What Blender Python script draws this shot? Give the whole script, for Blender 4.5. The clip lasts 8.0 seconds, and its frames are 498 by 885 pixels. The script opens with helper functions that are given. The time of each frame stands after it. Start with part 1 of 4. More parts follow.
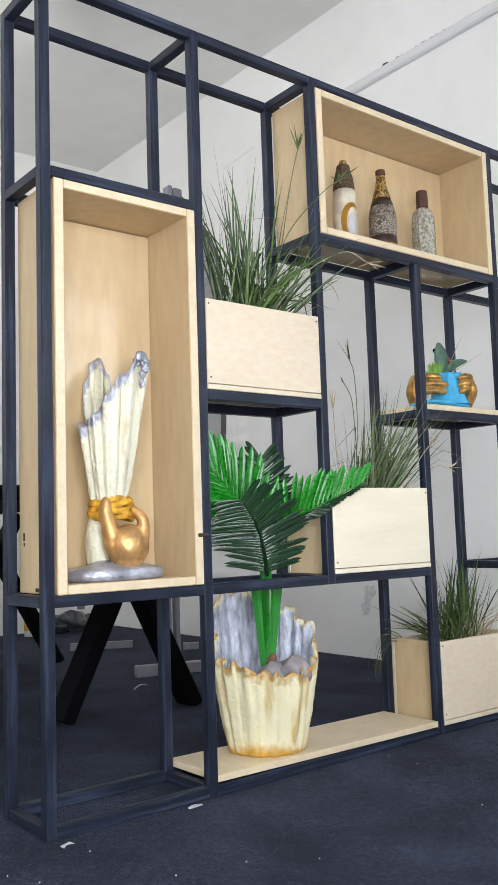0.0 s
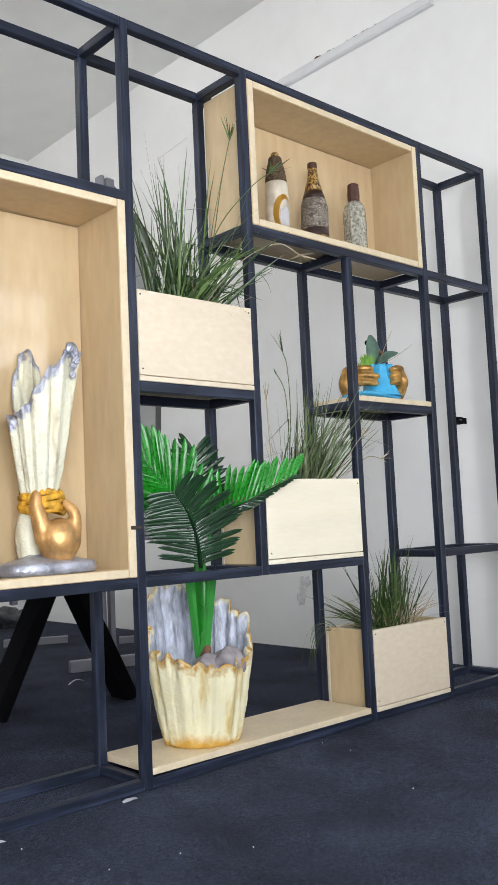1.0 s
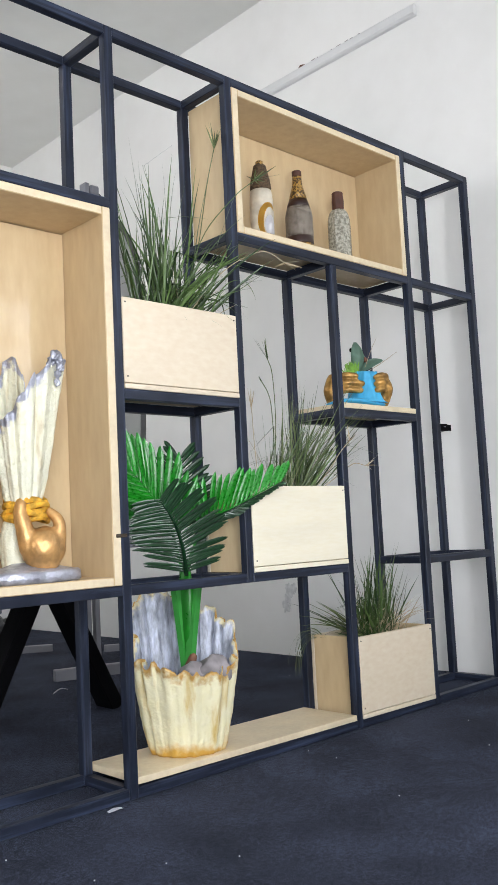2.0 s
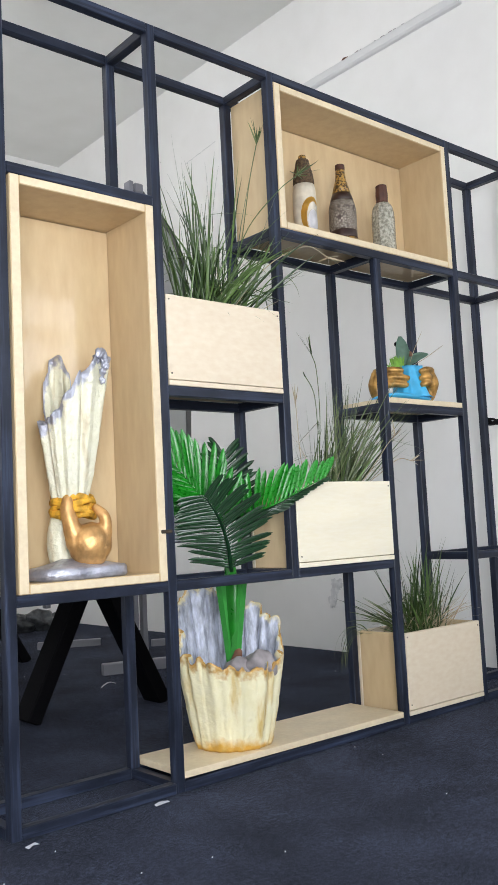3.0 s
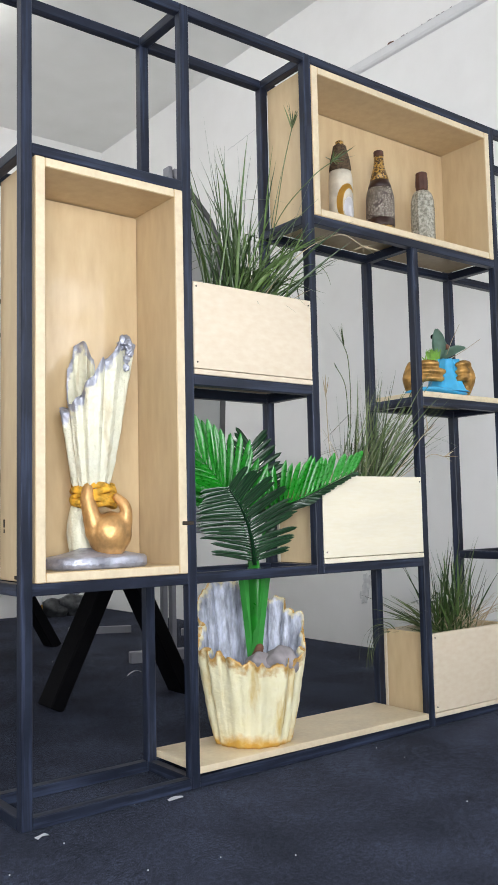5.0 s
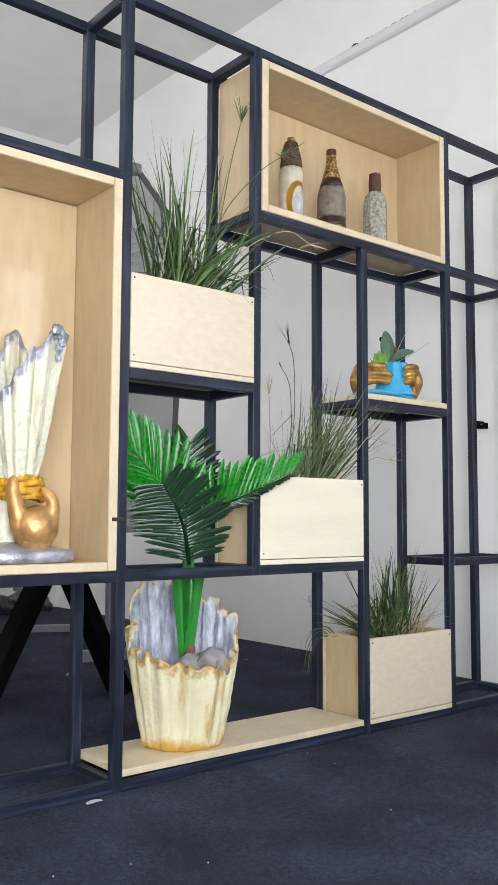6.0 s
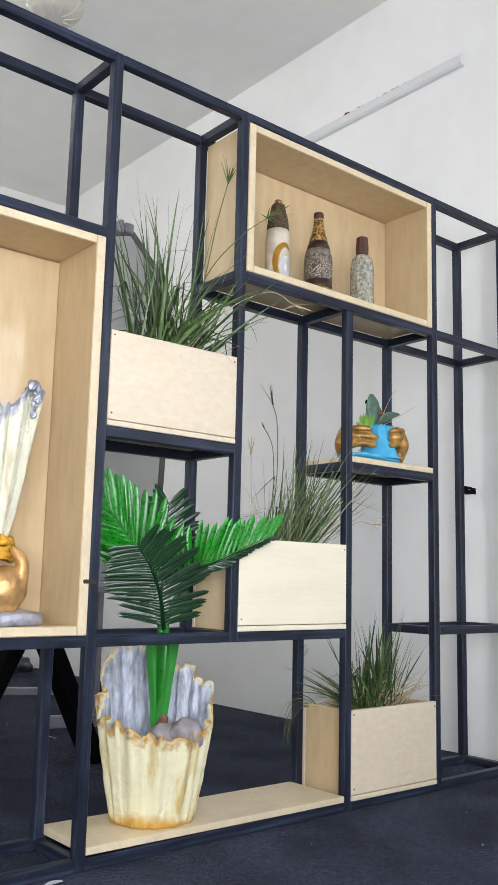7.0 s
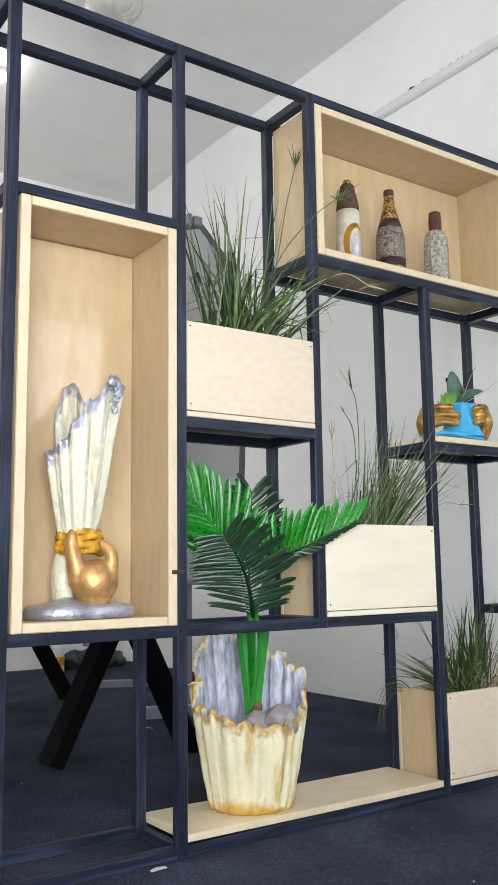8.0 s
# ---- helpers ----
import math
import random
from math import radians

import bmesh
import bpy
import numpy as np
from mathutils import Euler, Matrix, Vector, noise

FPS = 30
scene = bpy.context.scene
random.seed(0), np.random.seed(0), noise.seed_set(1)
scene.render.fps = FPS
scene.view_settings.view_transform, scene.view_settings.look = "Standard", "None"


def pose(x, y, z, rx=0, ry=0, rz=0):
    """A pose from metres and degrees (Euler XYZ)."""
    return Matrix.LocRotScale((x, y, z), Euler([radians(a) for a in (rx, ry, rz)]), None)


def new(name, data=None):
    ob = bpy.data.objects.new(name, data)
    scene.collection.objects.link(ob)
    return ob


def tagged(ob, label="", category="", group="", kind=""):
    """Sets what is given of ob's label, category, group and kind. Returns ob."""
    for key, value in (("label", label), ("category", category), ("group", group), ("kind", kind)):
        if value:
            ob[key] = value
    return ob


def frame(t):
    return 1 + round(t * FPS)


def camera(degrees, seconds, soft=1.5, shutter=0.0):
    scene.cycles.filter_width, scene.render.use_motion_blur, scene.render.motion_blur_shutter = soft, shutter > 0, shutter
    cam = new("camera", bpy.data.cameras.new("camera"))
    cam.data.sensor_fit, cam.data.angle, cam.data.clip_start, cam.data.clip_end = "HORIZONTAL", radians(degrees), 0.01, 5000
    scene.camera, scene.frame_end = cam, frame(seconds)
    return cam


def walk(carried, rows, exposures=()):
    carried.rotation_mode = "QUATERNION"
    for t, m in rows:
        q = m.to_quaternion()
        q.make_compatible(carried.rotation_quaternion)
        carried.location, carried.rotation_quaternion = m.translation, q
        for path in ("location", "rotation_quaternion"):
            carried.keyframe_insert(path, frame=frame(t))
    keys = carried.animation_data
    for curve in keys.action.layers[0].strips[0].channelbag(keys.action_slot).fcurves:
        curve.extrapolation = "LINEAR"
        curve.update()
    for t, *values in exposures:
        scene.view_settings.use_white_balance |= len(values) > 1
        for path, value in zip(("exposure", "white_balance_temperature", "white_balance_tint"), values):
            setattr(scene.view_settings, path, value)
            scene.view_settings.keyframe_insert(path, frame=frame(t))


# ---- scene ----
# ---- camera ----
cam = camera(31.65, 8.0, soft=1.2)
PATH = [
    (0.0, -1.2319, -1.7248, 0.6057, 95.714, 1.865, -38.211),
    (0.5, -1.2268, -1.7302, 0.6038, 95.324, 2.091, -39.771),
    (1.0, -1.2226, -1.7308, 0.6030, 95.078, 2.597, -42.241),
    (1.2, -1.2220, -1.7310, 0.6033, 95.042, 2.689, -43.299),
    (2.3, -1.2230, -1.7305, 0.6050, 95.591, 2.743, -43.027),
    (2.5, -1.2230, -1.7303, 0.6054, 95.475, 2.725, -42.551),
    (3.0, -1.2194, -1.7341, 0.6066, 95.301, 2.855, -40.182),
    (3.5, -1.2168, -1.7245, 0.6109, 95.047, 2.442, -37.706),
    (4.0, -1.2183, -1.7294, 0.6089, 94.813, 2.284, -37.074),
    (4.2, -1.2170, -1.7292, 0.6092, 94.920, 2.270, -37.110),
    (5.3, -1.1280, -1.7270, 0.6175, 94.766, 0.665, -37.433),
    (5.5, -1.1114, -1.7269, 0.6186, 95.054, 0.411, -37.406),
    (6.0, -1.0646, -1.7448, 0.6042, 94.885, -0.303, -39.548),
    (6.5, -1.0342, -1.7462, 0.6074, 96.761, -1.955, -40.754),
    (7.0, -1.0074, -1.7335, 0.6138, 98.791, -1.336, -40.008),
    (7.5, -1.0010, -1.7266, 0.6140, 98.326, 0.115, -37.353),
    (8.0, -1.0058, -1.7208, 0.6060, 98.113, 0.769, -34.570),
]
walk(cam, [(t, pose(x, y, z, rx, ry, rz)) for t, x, y, z, rx, ry, rz in PATH])
scene.view_settings.exposure = -0.07

# ---- light ----
world = bpy.data.worlds.new("world")
scene.world = world
world.use_nodes = True
wn = world.node_tree.nodes
sky = wn.new("ShaderNodeTexSky")
sky.sky_type = "NISHITA"
sky.sun_disc = False
sky.sun_elevation, sky.sun_rotation = radians(50), radians(200)
world.node_tree.links.new(sky.outputs[0], wn["Background"].inputs[0])
wn["Background"].inputs[1].default_value = 0.12

ROOM = dict(x0=-3.3, x1=1.72, y0=-2.6, y1=3.64, z1=3.18)


def area_lamp(name, m, sx, sy, watts, colour=(1, 1, 1)):
    d = bpy.data.lights.new(name, "AREA")
    d.shape, d.size, d.size_y, d.energy, d.color = "RECTANGLE", sx, sy, watts, colour
    ob = new(name, d)
    ob.matrix_world = m
    return ob


# daylight through the two front windows and the window behind the table
WINDOWS = [(0.72, 1.6, 1.25, 2.1), (-2.6, -0.5, 0.3, 1.75)]
for i, (xa, xb, za, zb) in enumerate(WINDOWS):
    area_lamp("window_light", pose((xa + xb) / 2, ROOM["y0"] - 0.12, (za + zb) / 2, 90, 0, 0), xb - xa, zb - za, (34, 158)[i], (0.915, 0.945, 1.0))
SIDE_WINDOW = (0.9, 2.7, 1.5, 2.75)
ya, yb_, za, zb = SIDE_WINDOW
area_lamp("window_light", pose(ROOM["x0"] - 0.12, (ya + yb_) / 2, (za + zb) / 2, 90, 0, -90), yb_ - ya, zb - za, 58, (0.955, 0.955, 1.0))


# ---- materials ----
def mat(name, colour, rough=0.5, metal=0.0, spec=0.5, noise_scale=0, vary=0.15, grain=(1, 1, 1), fine=0, bump=0.0, bump_scale=60, coat=0.0, coat_rough=0.07, second=None, object_random=0.0):
    m = bpy.data.materials.new(name)
    m.use_nodes = True
    nt = m.node_tree
    N, L = nt.nodes, nt.links
    b = N["Principled BSDF"]
    b.inputs["Roughness"].default_value = rough
    b.inputs["Metallic"].default_value = metal
    b.inputs["Specular IOR Level"].default_value = spec
    b.inputs["Coat Weight"].default_value = coat
    b.inputs["Coat Roughness"].default_value = coat_rough
    b.inputs["Base Color"].default_value = (*colour, 1)
    tc = N.new("ShaderNodeTexCoord")
    mp = N.new("ShaderNodeMapping")
    mp.inputs["Scale"].default_value = grain
    L.new(tc.outputs["Object"], mp.inputs[0])
    out = None
    if noise_scale:
        n1 = N.new("ShaderNodeTexNoise")
        n1.inputs["Scale"].default_value = noise_scale
        n1.inputs["Detail"].default_value = 6
        L.new(mp.outputs[0], n1.inputs["Vector"])
        r = N.new("ShaderNodeValToRGB")
        dark = second or tuple(c * (1 - vary) for c in colour)
        light = tuple(min(1, c * (1 + vary * 0.5)) for c in colour)
        r.color_ramp.elements[0].position, r.color_ramp.elements[1].position = 0.32, 0.68
        r.color_ramp.elements[0].color, r.color_ramp.elements[1].color = (*dark, 1), (*light, 1)
        L.new(n1.outputs["Fac"], r.inputs[0])
        out = r.outputs[0]
        if fine:
            n2 = N.new("ShaderNodeTexNoise")
            n2.inputs["Scale"].default_value = fine
            n2.inputs["Detail"].default_value = 3
            L.new(mp.outputs[0], n2.inputs["Vector"])
            mx = N.new("ShaderNodeMix")
            mx.data_type, mx.blend_type = "RGBA", "OVERLAY"
            mx.inputs[0].default_value = 0.2
            L.new(out, mx.inputs[6])
            L.new(n2.outputs["Fac"], mx.inputs[7])
            out = mx.outputs[2]
        rr = N.new("ShaderNodeMapRange")
        rr.inputs[3].default_value, rr.inputs[4].default_value = rough * 0.85, min(1, rough * 1.15)
        L.new(n1.outputs["Fac"], rr.inputs[0])
        L.new(rr.outputs[0], b.inputs["Roughness"])
    if object_random:
        oi = N.new("ShaderNodeObjectInfo")
        hs = N.new("ShaderNodeHueSaturation")
        mr = N.new("ShaderNodeMapRange")
        mr.inputs[3].default_value, mr.inputs[4].default_value = 1 - object_random, 1 + object_random
        L.new(oi.outputs["Random"], mr.inputs[0])
        L.new(mr.outputs[0], hs.inputs["Value"])
        if out:
            L.new(out, hs.inputs["Color"])
        else:
            hs.inputs["Color"].default_value = (*colour, 1)
        out = hs.outputs[0]
    if out:
        L.new(out, b.inputs["Base Color"])
    if bump:
        n3 = N.new("ShaderNodeTexNoise")
        n3.inputs["Scale"].default_value = bump_scale
        n3.inputs["Detail"].default_value = 4
        L.new(mp.outputs[0], n3.inputs["Vector"])
        bp = N.new("ShaderNodeBump")
        bp.inputs["Strength"].default_value = bump
        bp.inputs["Distance"].default_value = 0.004
        L.new(n3.outputs["Fac"], bp.inputs["Height"])
        L.new(bp.outputs[0], b.inputs["Normal"])
    return m


def steel_material(name, grain):
    """Dark blue-grey paint with pale rubbed streaks along the tube."""
    m = mat(name, (0.0150, 0.0192, 0.0335), 0.38, spec=0.22, noise_scale=9, vary=0.35, fine=60, bump=0.08, bump_scale=90)
    N, L = m.node_tree.nodes, m.node_tree.links
    b = N["Principled BSDF"]
    old = b.inputs["Base Color"].links[0].from_socket
    tc, mp, n, r, mx = (N.new("ShaderNode" + k) for k in ("TexCoord", "Mapping", "TexNoise", "MapRange", "Mix"))
    mp.inputs["Scale"].default_value = grain
    n.inputs["Scale"].default_value, n.inputs["Detail"].default_value, n.inputs["Roughness"].default_value = 1.0, 8, 0.65
    L.new(tc.outputs["Object"], mp.inputs[0])
    L.new(mp.outputs[0], n.inputs["Vector"])
    r.inputs[1].default_value, r.inputs[2].default_value, r.inputs[4].default_value = 0.48, 0.72, 0.7
    L.new(n.outputs["Fac"], r.inputs[0])
    mx.data_type = "RGBA"
    L.new(r.outputs[0], mx.inputs[0])
    L.new(old, mx.inputs[6])
    mx.inputs[7].default_value = (0.058, 0.077, 0.134, 1)
    L.new(mx.outputs[2], b.inputs["Base Color"])
    return m


M_STEEL_POST = steel_material("painted_steel_post", (70, 70, 3))
M_STEEL_RAIL = steel_material("painted_steel_rail", (3, 70, 70))
M_STEEL_CROSS = steel_material("painted_steel_cross", (70, 5, 70))
M_WOOD = mat("varnished_plywood", (0.60, 0.452, 0.266), 0.45, spec=0.25, noise_scale=1.6, vary=0.045, grain=(3, 3, 0.8), fine=14, bump=0.03, bump_scale=40, coat=0.3, coat_rough=0.085)
M_EDGE = mat("cream_edge", (0.69, 0.575, 0.395), 0.45, noise_scale=14, vary=0.10, fine=80, bump=0.05)
M_BEIGE = mat("beige_planter_board", (0.70, 0.595, 0.45), 0.42, noise_scale=4, vary=0.022, grain=(0.9, 2, 2), fine=40, bump=0.04, bump_scale=50)
M_PLANTER = mat("cream_planter_board", (0.85, 0.78, 0.61), 0.4, noise_scale=4, vary=0.05, grain=(0.7, 4, 4), fine=40, bump=0.03, bump_scale=50)
M_WALL = mat("white_wall_paint", (0.852, 0.844, 0.822), 0.75, noise_scale=1.3, vary=0.05, fine=9, bump=0.08, bump_scale=70)
M_CEIL = mat("ceiling_paint", (0.80, 0.80, 0.77), 0.85, noise_scale=1.0, vary=0.05, fine=6, bump=0.08, bump_scale=50)
M_SOIL = mat("potting_soil", (0.05, 0.035, 0.022), 0.95, noise_scale=40, vary=0.5, bump=0.6, bump_scale=80)
M_BLACK = mat("black_lacquer", (0.003, 0.003, 0.004), 0.6, spec=0.06, noise_scale=8, vary=0.3)
M_WHITE_PLASTIC = mat("white_plastic", (0.72, 0.72, 0.72), 0.35, noise_scale=5, vary=0.06)
M_GREY_METAL = mat("grey_metal", (0.22, 0.22, 0.25), 0.4, noise_scale=7, vary=0.1)
M_PAPER = mat("paper_scrap", (0.75, 0.76, 0.8), 0.7)


def carpet_material():
    m = mat("navy_carpet", (0.0285, 0.0335, 0.0520), 0.95, spec=0.1, noise_scale=3.5, vary=0.45, bump=0.3, bump_scale=800)
    nt = m.node_tree
    N, L = nt.nodes, nt.links
    b = N["Principled BSDF"]
    old = b.inputs["Base Color"].links[0].from_socket
    tc = N.new("ShaderNodeTexCoord")
    n = N.new("ShaderNodeTexNoise")
    n.inputs["Scale"].default_value, n.inputs["Detail"].default_value = 620, 3
    n.inputs["Roughness"].default_value = 0.85
    L.new(tc.outputs["Object"], n.inputs["Vector"])
    r = N.new("ShaderNodeValToRGB")
    r.color_ramp.elements[0].position, r.color_ramp.elements[1].position = 0.42, 0.76
    r.color_ramp.elements[0].color, r.color_ramp.elements[1].color = (0.06, 0.06, 0.06, 1), (5.2, 5.2, 5.2, 1)
    L.new(n.outputs["Fac"], r.inputs[0])
    mx = N.new("ShaderNodeMix")
    mx.data_type, mx.blend_type = "RGBA", "MULTIPLY"
    mx.inputs[0].default_value = 1.0
    L.new(old, mx.inputs[6])
    L.new(r.outputs[0], mx.inputs[7])
    tuft, tr, m2 = (N.new("ShaderNode" + k) for k in ("TexNoise", "MapRange", "Mix"))
    tuft.inputs["Scale"].default_value, tuft.inputs["Detail"].default_value = 110, 6
    L.new(tc.outputs["Object"], tuft.inputs["Vector"])
    tr.inputs[1].default_value, tr.inputs[2].default_value, tr.inputs[3].default_value, tr.inputs[4].default_value = 0.35, 0.68, 0.72, 1.34
    L.new(tuft.outputs["Fac"], tr.inputs[0])
    m2.data_type, m2.blend_type = "RGBA", "MULTIPLY"
    m2.inputs[0].default_value = 1.0
    L.new(mx.outputs[2], m2.inputs[6])
    L.new(tr.outputs[0], m2.inputs[7])
    L.new(m2.outputs[2], b.inputs["Base Color"])
    return m


M_CARPET = carpet_material()


# ---- builders ----
def part(name, bm, material, parent=None, label="", smooth=False):
    me = bpy.data.meshes.new(name)
    bmesh.ops.recalc_face_normals(bm, faces=bm.faces)
    bm.to_mesh(me)
    bm.free()
    mats = material if isinstance(material, (list, tuple)) else [material]
    for k in mats:
        me.materials.append(k)
    if smooth:
        for p in me.polygons:
            p.use_smooth = True
    ob = new(name, me)
    if parent:
        ob.parent = parent
        ob.matrix_parent_inverse = parent.matrix_world.inverted()
    if label:
        ob["label"] = label
    return ob


def empty(name, loc, label, category, group="", kind=""):
    ob = new(name)
    ob.empty_display_size = 0.1
    ob.matrix_world = Matrix.Translation(loc)
    return tagged(ob, label, category, group, kind)


def box(x0, x1, y0, y1, z0, z1, bevel=0.0, bm=None, segs=1):
    bm2 = bmesh.new()
    bmesh.ops.create_cube(bm2, size=1.0, matrix=Matrix.Translation(((x0 + x1) / 2, (y0 + y1) / 2, (z0 + z1) / 2)) @ Matrix.Diagonal((x1 - x0, y1 - y0, z1 - z0, 1)))
    if bevel:
        bmesh.ops.bevel(bm2, geom=bm2.edges[:], offset=bevel, segments=segs, affect="EDGES", profile=0.6)
    if bm is None:
        return bm2
    join(bm, bm2)
    return bm


def join(bm, other):
    me = bpy.data.meshes.new("tmp")
    other.to_mesh(me)
    other.free()
    bm.from_mesh(me)
    bpy.data.meshes.remove(me)
    return bm


def bar(a, b, w, h=None, bevel=0.002, bm=None):
    """A square bar from a to b."""
    a, b = Vector(a), Vector(b)
    h = h or w
    d = b - a
    bm2 = bmesh.new()
    bmesh.ops.create_cube(bm2, size=1.0, matrix=Matrix.Translation((a + b) / 2) @ d.to_track_quat("Z", "Y").to_matrix().to_4x4() @ Matrix.Diagonal((w, h, d.length, 1)))
    if bevel:
        bmesh.ops.bevel(bm2, geom=bm2.edges[:], offset=bevel, segments=1, affect="EDGES")
    return bm2 if bm is None else join(bm, bm2)


def tube(points, radii, sides=8, bm=None, cap=True, flat=1.0):
    """A skin round a line of points, flattened by flat across."""
    bm = bm or bmesh.new()
    pts = [Vector(p) for p in points]
    rings = []
    side = None
    for i, p in enumerate(pts):
        d = (pts[min(i + 1, len(pts) - 1)] - pts[max(i - 1, 0)]).normalized()
        ref = Vector((0, 0, 1)) if abs(d.z) < 0.9 else Vector((1, 0, 0))
        s = d.cross(ref).normalized() if side is None else (side - d * side.dot(d)).normalized()
        side = s
        u = s.cross(d)
        r = radii[i]
        rings.append([bm.verts.new(p + s * math.cos(2 * math.pi * k / sides) * r + u * math.sin(2 * math.pi * k / sides) * r * flat) for k in range(sides)])
    for a, b in zip(rings, rings[1:]):
        for k in range(sides):
            bm.faces.new((a[k], a[(k + 1) % sides], b[(k + 1) % sides], b[k]))
    if cap:
        bm.faces.new(rings[0])
        bm.faces.new(rings[-1])
    return bm


def lathe(profile, sides=32, centre=(0, 0, 0), bm=None):
    bm = bm or bmesh.new()
    cx, cy, cz = centre
    rings = [[bm.verts.new((cx + r * math.cos(2 * math.pi * k / sides), cy + r * math.sin(2 * math.pi * k / sides), cz + z)) for k in range(sides)] for r, z in profile]
    for a, b in zip(rings, rings[1:]):
        for k in range(sides):
            bm.faces.new((a[k], a[(k + 1) % sides], b[(k + 1) % sides], b[k]))
    bm.faces.new(rings[0])
    bm.faces.new(rings[-1])
    return bm


# ---- room ----
FLOOR = -0.004


def fz(x):
    """The slightly uneven floor's height along the frame."""
    return -0.0125 + (x + 0.41) * 0.0085


x0, x1, y0, y1, z1 = (ROOM[k] for k in ("x0", "x1", "y0", "y1", "z1"))
T = 0.2
floor_bm = box(x0 - T, x1 + T, y0 - T, y1 + T, -0.15, FLOOR)
for v in floor_bm.verts:
    if v.co.z > -0.1:
        v.co.z = fz(v.co.x)
tagged(part("floor", floor_bm, M_CARPET), "dark navy speckled carpet floor of an office", "floor", kind="structure")
tagged(part("ceiling", box(x0 - T, x1 + T, y0 - T, y1 + T, z1, z1 + 0.2), M_CEIL), "plain off-white painted plaster ceiling", "ceiling", kind="structure")
tagged(part("wall_east", box(x1, x1 + T, y0 - T, y1 + T, 0, z1), M_WALL), "white painted end wall with scuff marks", "wall", kind="structure")
tagged(part("wall_north", box(x0, x1, y1, y1 + T, 0, z1), M_WALL), "white painted back wall", "wall", kind="structure")


def wall_with_openings(name, a, b, z_top, openings, place, label):
    """A wall along one axis from a to b; openings (from, to, bottom, top) go through it."""
    bm = bmesh.new()
    cur = a
    for oa, ob_, za_, zb_ in sorted(openings):
        place(bm, cur, oa, 0, z_top)
        place(bm, oa, ob_, 0, za_)
        place(bm, oa, ob_, zb_, z_top)
        cur = ob_
    place(bm, cur, b, 0, z_top)
    return tagged(part(name, bm, M_WALL), label, "wall", kind="structure")


wall_with_openings("wall_south", x0, x1, z1, WINDOWS, lambda bm, a, b, c, d: box(a, b, y0 - T, y0, c, d, bm=bm), "white painted wall with two windows")
wall_with_openings("wall_west", y0 - T, y1 + T, z1, [SIDE_WINDOW], lambda bm, a, b, c, d: box(x0 - T, x0, a, b, c, d, bm=bm), "white painted wall with a window")


def window(name, along, a, b, za, zb, at):
    """A white framed window with two mullions and a transom."""
    e = empty(name, (((a + b) / 2, at, za) if along == "x" else (at, (a + b) / 2, za)), "white framed office window letting in daylight", "window", kind="structure")

    def put(pname, u0, u1, w0, w1, dep=0.05):
        bm = box(u0, u1, at - dep / 2, at + dep / 2, w0, w1, 0.004) if along == "x" else box(at - dep / 2, at + dep / 2, u0, u1, w0, w1, 0.004)
        part(pname, bm, M_WHITE_PLASTIC, e)

    f = 0.06
    put("window_frame", a, b, za, za + f)
    put("window_frame", a, b, zb - f, zb)
    put("window_frame", a, a + f, za + f, zb - f)
    put("window_frame", b - f, b, za + f, zb - f)
    for k in (1, 2):
        u = a + (b - a) * k / 3
        put("mullion", u - 0.025, u + 0.025, za + f, zb - f, 0.04)
    put("transom", a + f, b - f, za + (zb - za) * 0.62, za + (zb - za) * 0.62 + 0.05, 0.044)


for i, w in enumerate(WINDOWS):
    window(f"window_{i + 1}", "x", *w, y0 - 0.06)
window("window_3", "y", *SIDE_WINDOW, x0 - 0.06)

# ---- shelving frame ----
TW = 0.025
COL = [-0.411, -0.0008, 0.402, 0.8148, 1.208, 1.602]
YF, YB = 0.0125, 0.204
Z_TOP, Z_UP, Z_MID2, Z_MID = 1.8625, 1.4115, 0.9405, 0.4685
Z_END = Z_TOP + TW / 2
frame_unit = empty("shelving_frame", (0.6, 0.1, 0), "tall open shelving frame of dark blue-grey square steel tube", "shelf")
H = TW / 2


def low(x):
    """Centre of the bottom rails, which lie on the floor."""
    return fz(x) + H


STEEL = {"post": M_STEEL_POST, "rail": M_STEEL_RAIL, "cross_rail": M_STEEL_CROSS}


def tube_bar(name, a, b):
    part(name, bar(a, b, TW, TW, 0.0018), STEEL[name], frame_unit)


for y in (YF, YB):
    for k, (za, zb) in enumerate([(fz(COL[0]), Z_END), (fz(COL[1]), Z_END), (Z_MID - H, Z_END), (fz(COL[3]), Z_UP - H), (fz(COL[4]), Z_END), (fz(COL[5]), Z_END)]):
        tube_bar("post", (COL[k], y, za), (COL[k], y, zb))
    for z, pairs in ((Z_TOP, [(0, 1), (1, 2), (2, 4), (4, 5)]), (Z_UP, [(0, 1), (2, 4), (4, 5)]), (Z_MID2, [(1, 2), (3, 4)]), (Z_MID, [(0, 1), (1, 2), (2, 3), (4, 5)]), (None, [(0, 1), (1, 3), (3, 4), (4, 5)])):
        for a, b in pairs:
            tube_bar("rail", (COL[a] + H, y, low(COL[a]) if z is None else z), (COL[b] - H, y, low(COL[b]) if z is None else z))
for z, cols in ((Z_TOP, (0, 1, 2, 4, 5)), (Z_UP, (0, 1, 2, 3, 4, 5)), (Z_MID2, (1, 2, 3, 4)), (Z_MID, (0, 1, 2, 3, 4, 5)), (None, (0, 1, 3, 4, 5))):
    for k in cols:
        tube_bar("cross_rail", (COL[k], YF + H, low(COL[k]) if z is None else z), (COL[k], YB - H, low(COL[k]) if z is None else z))


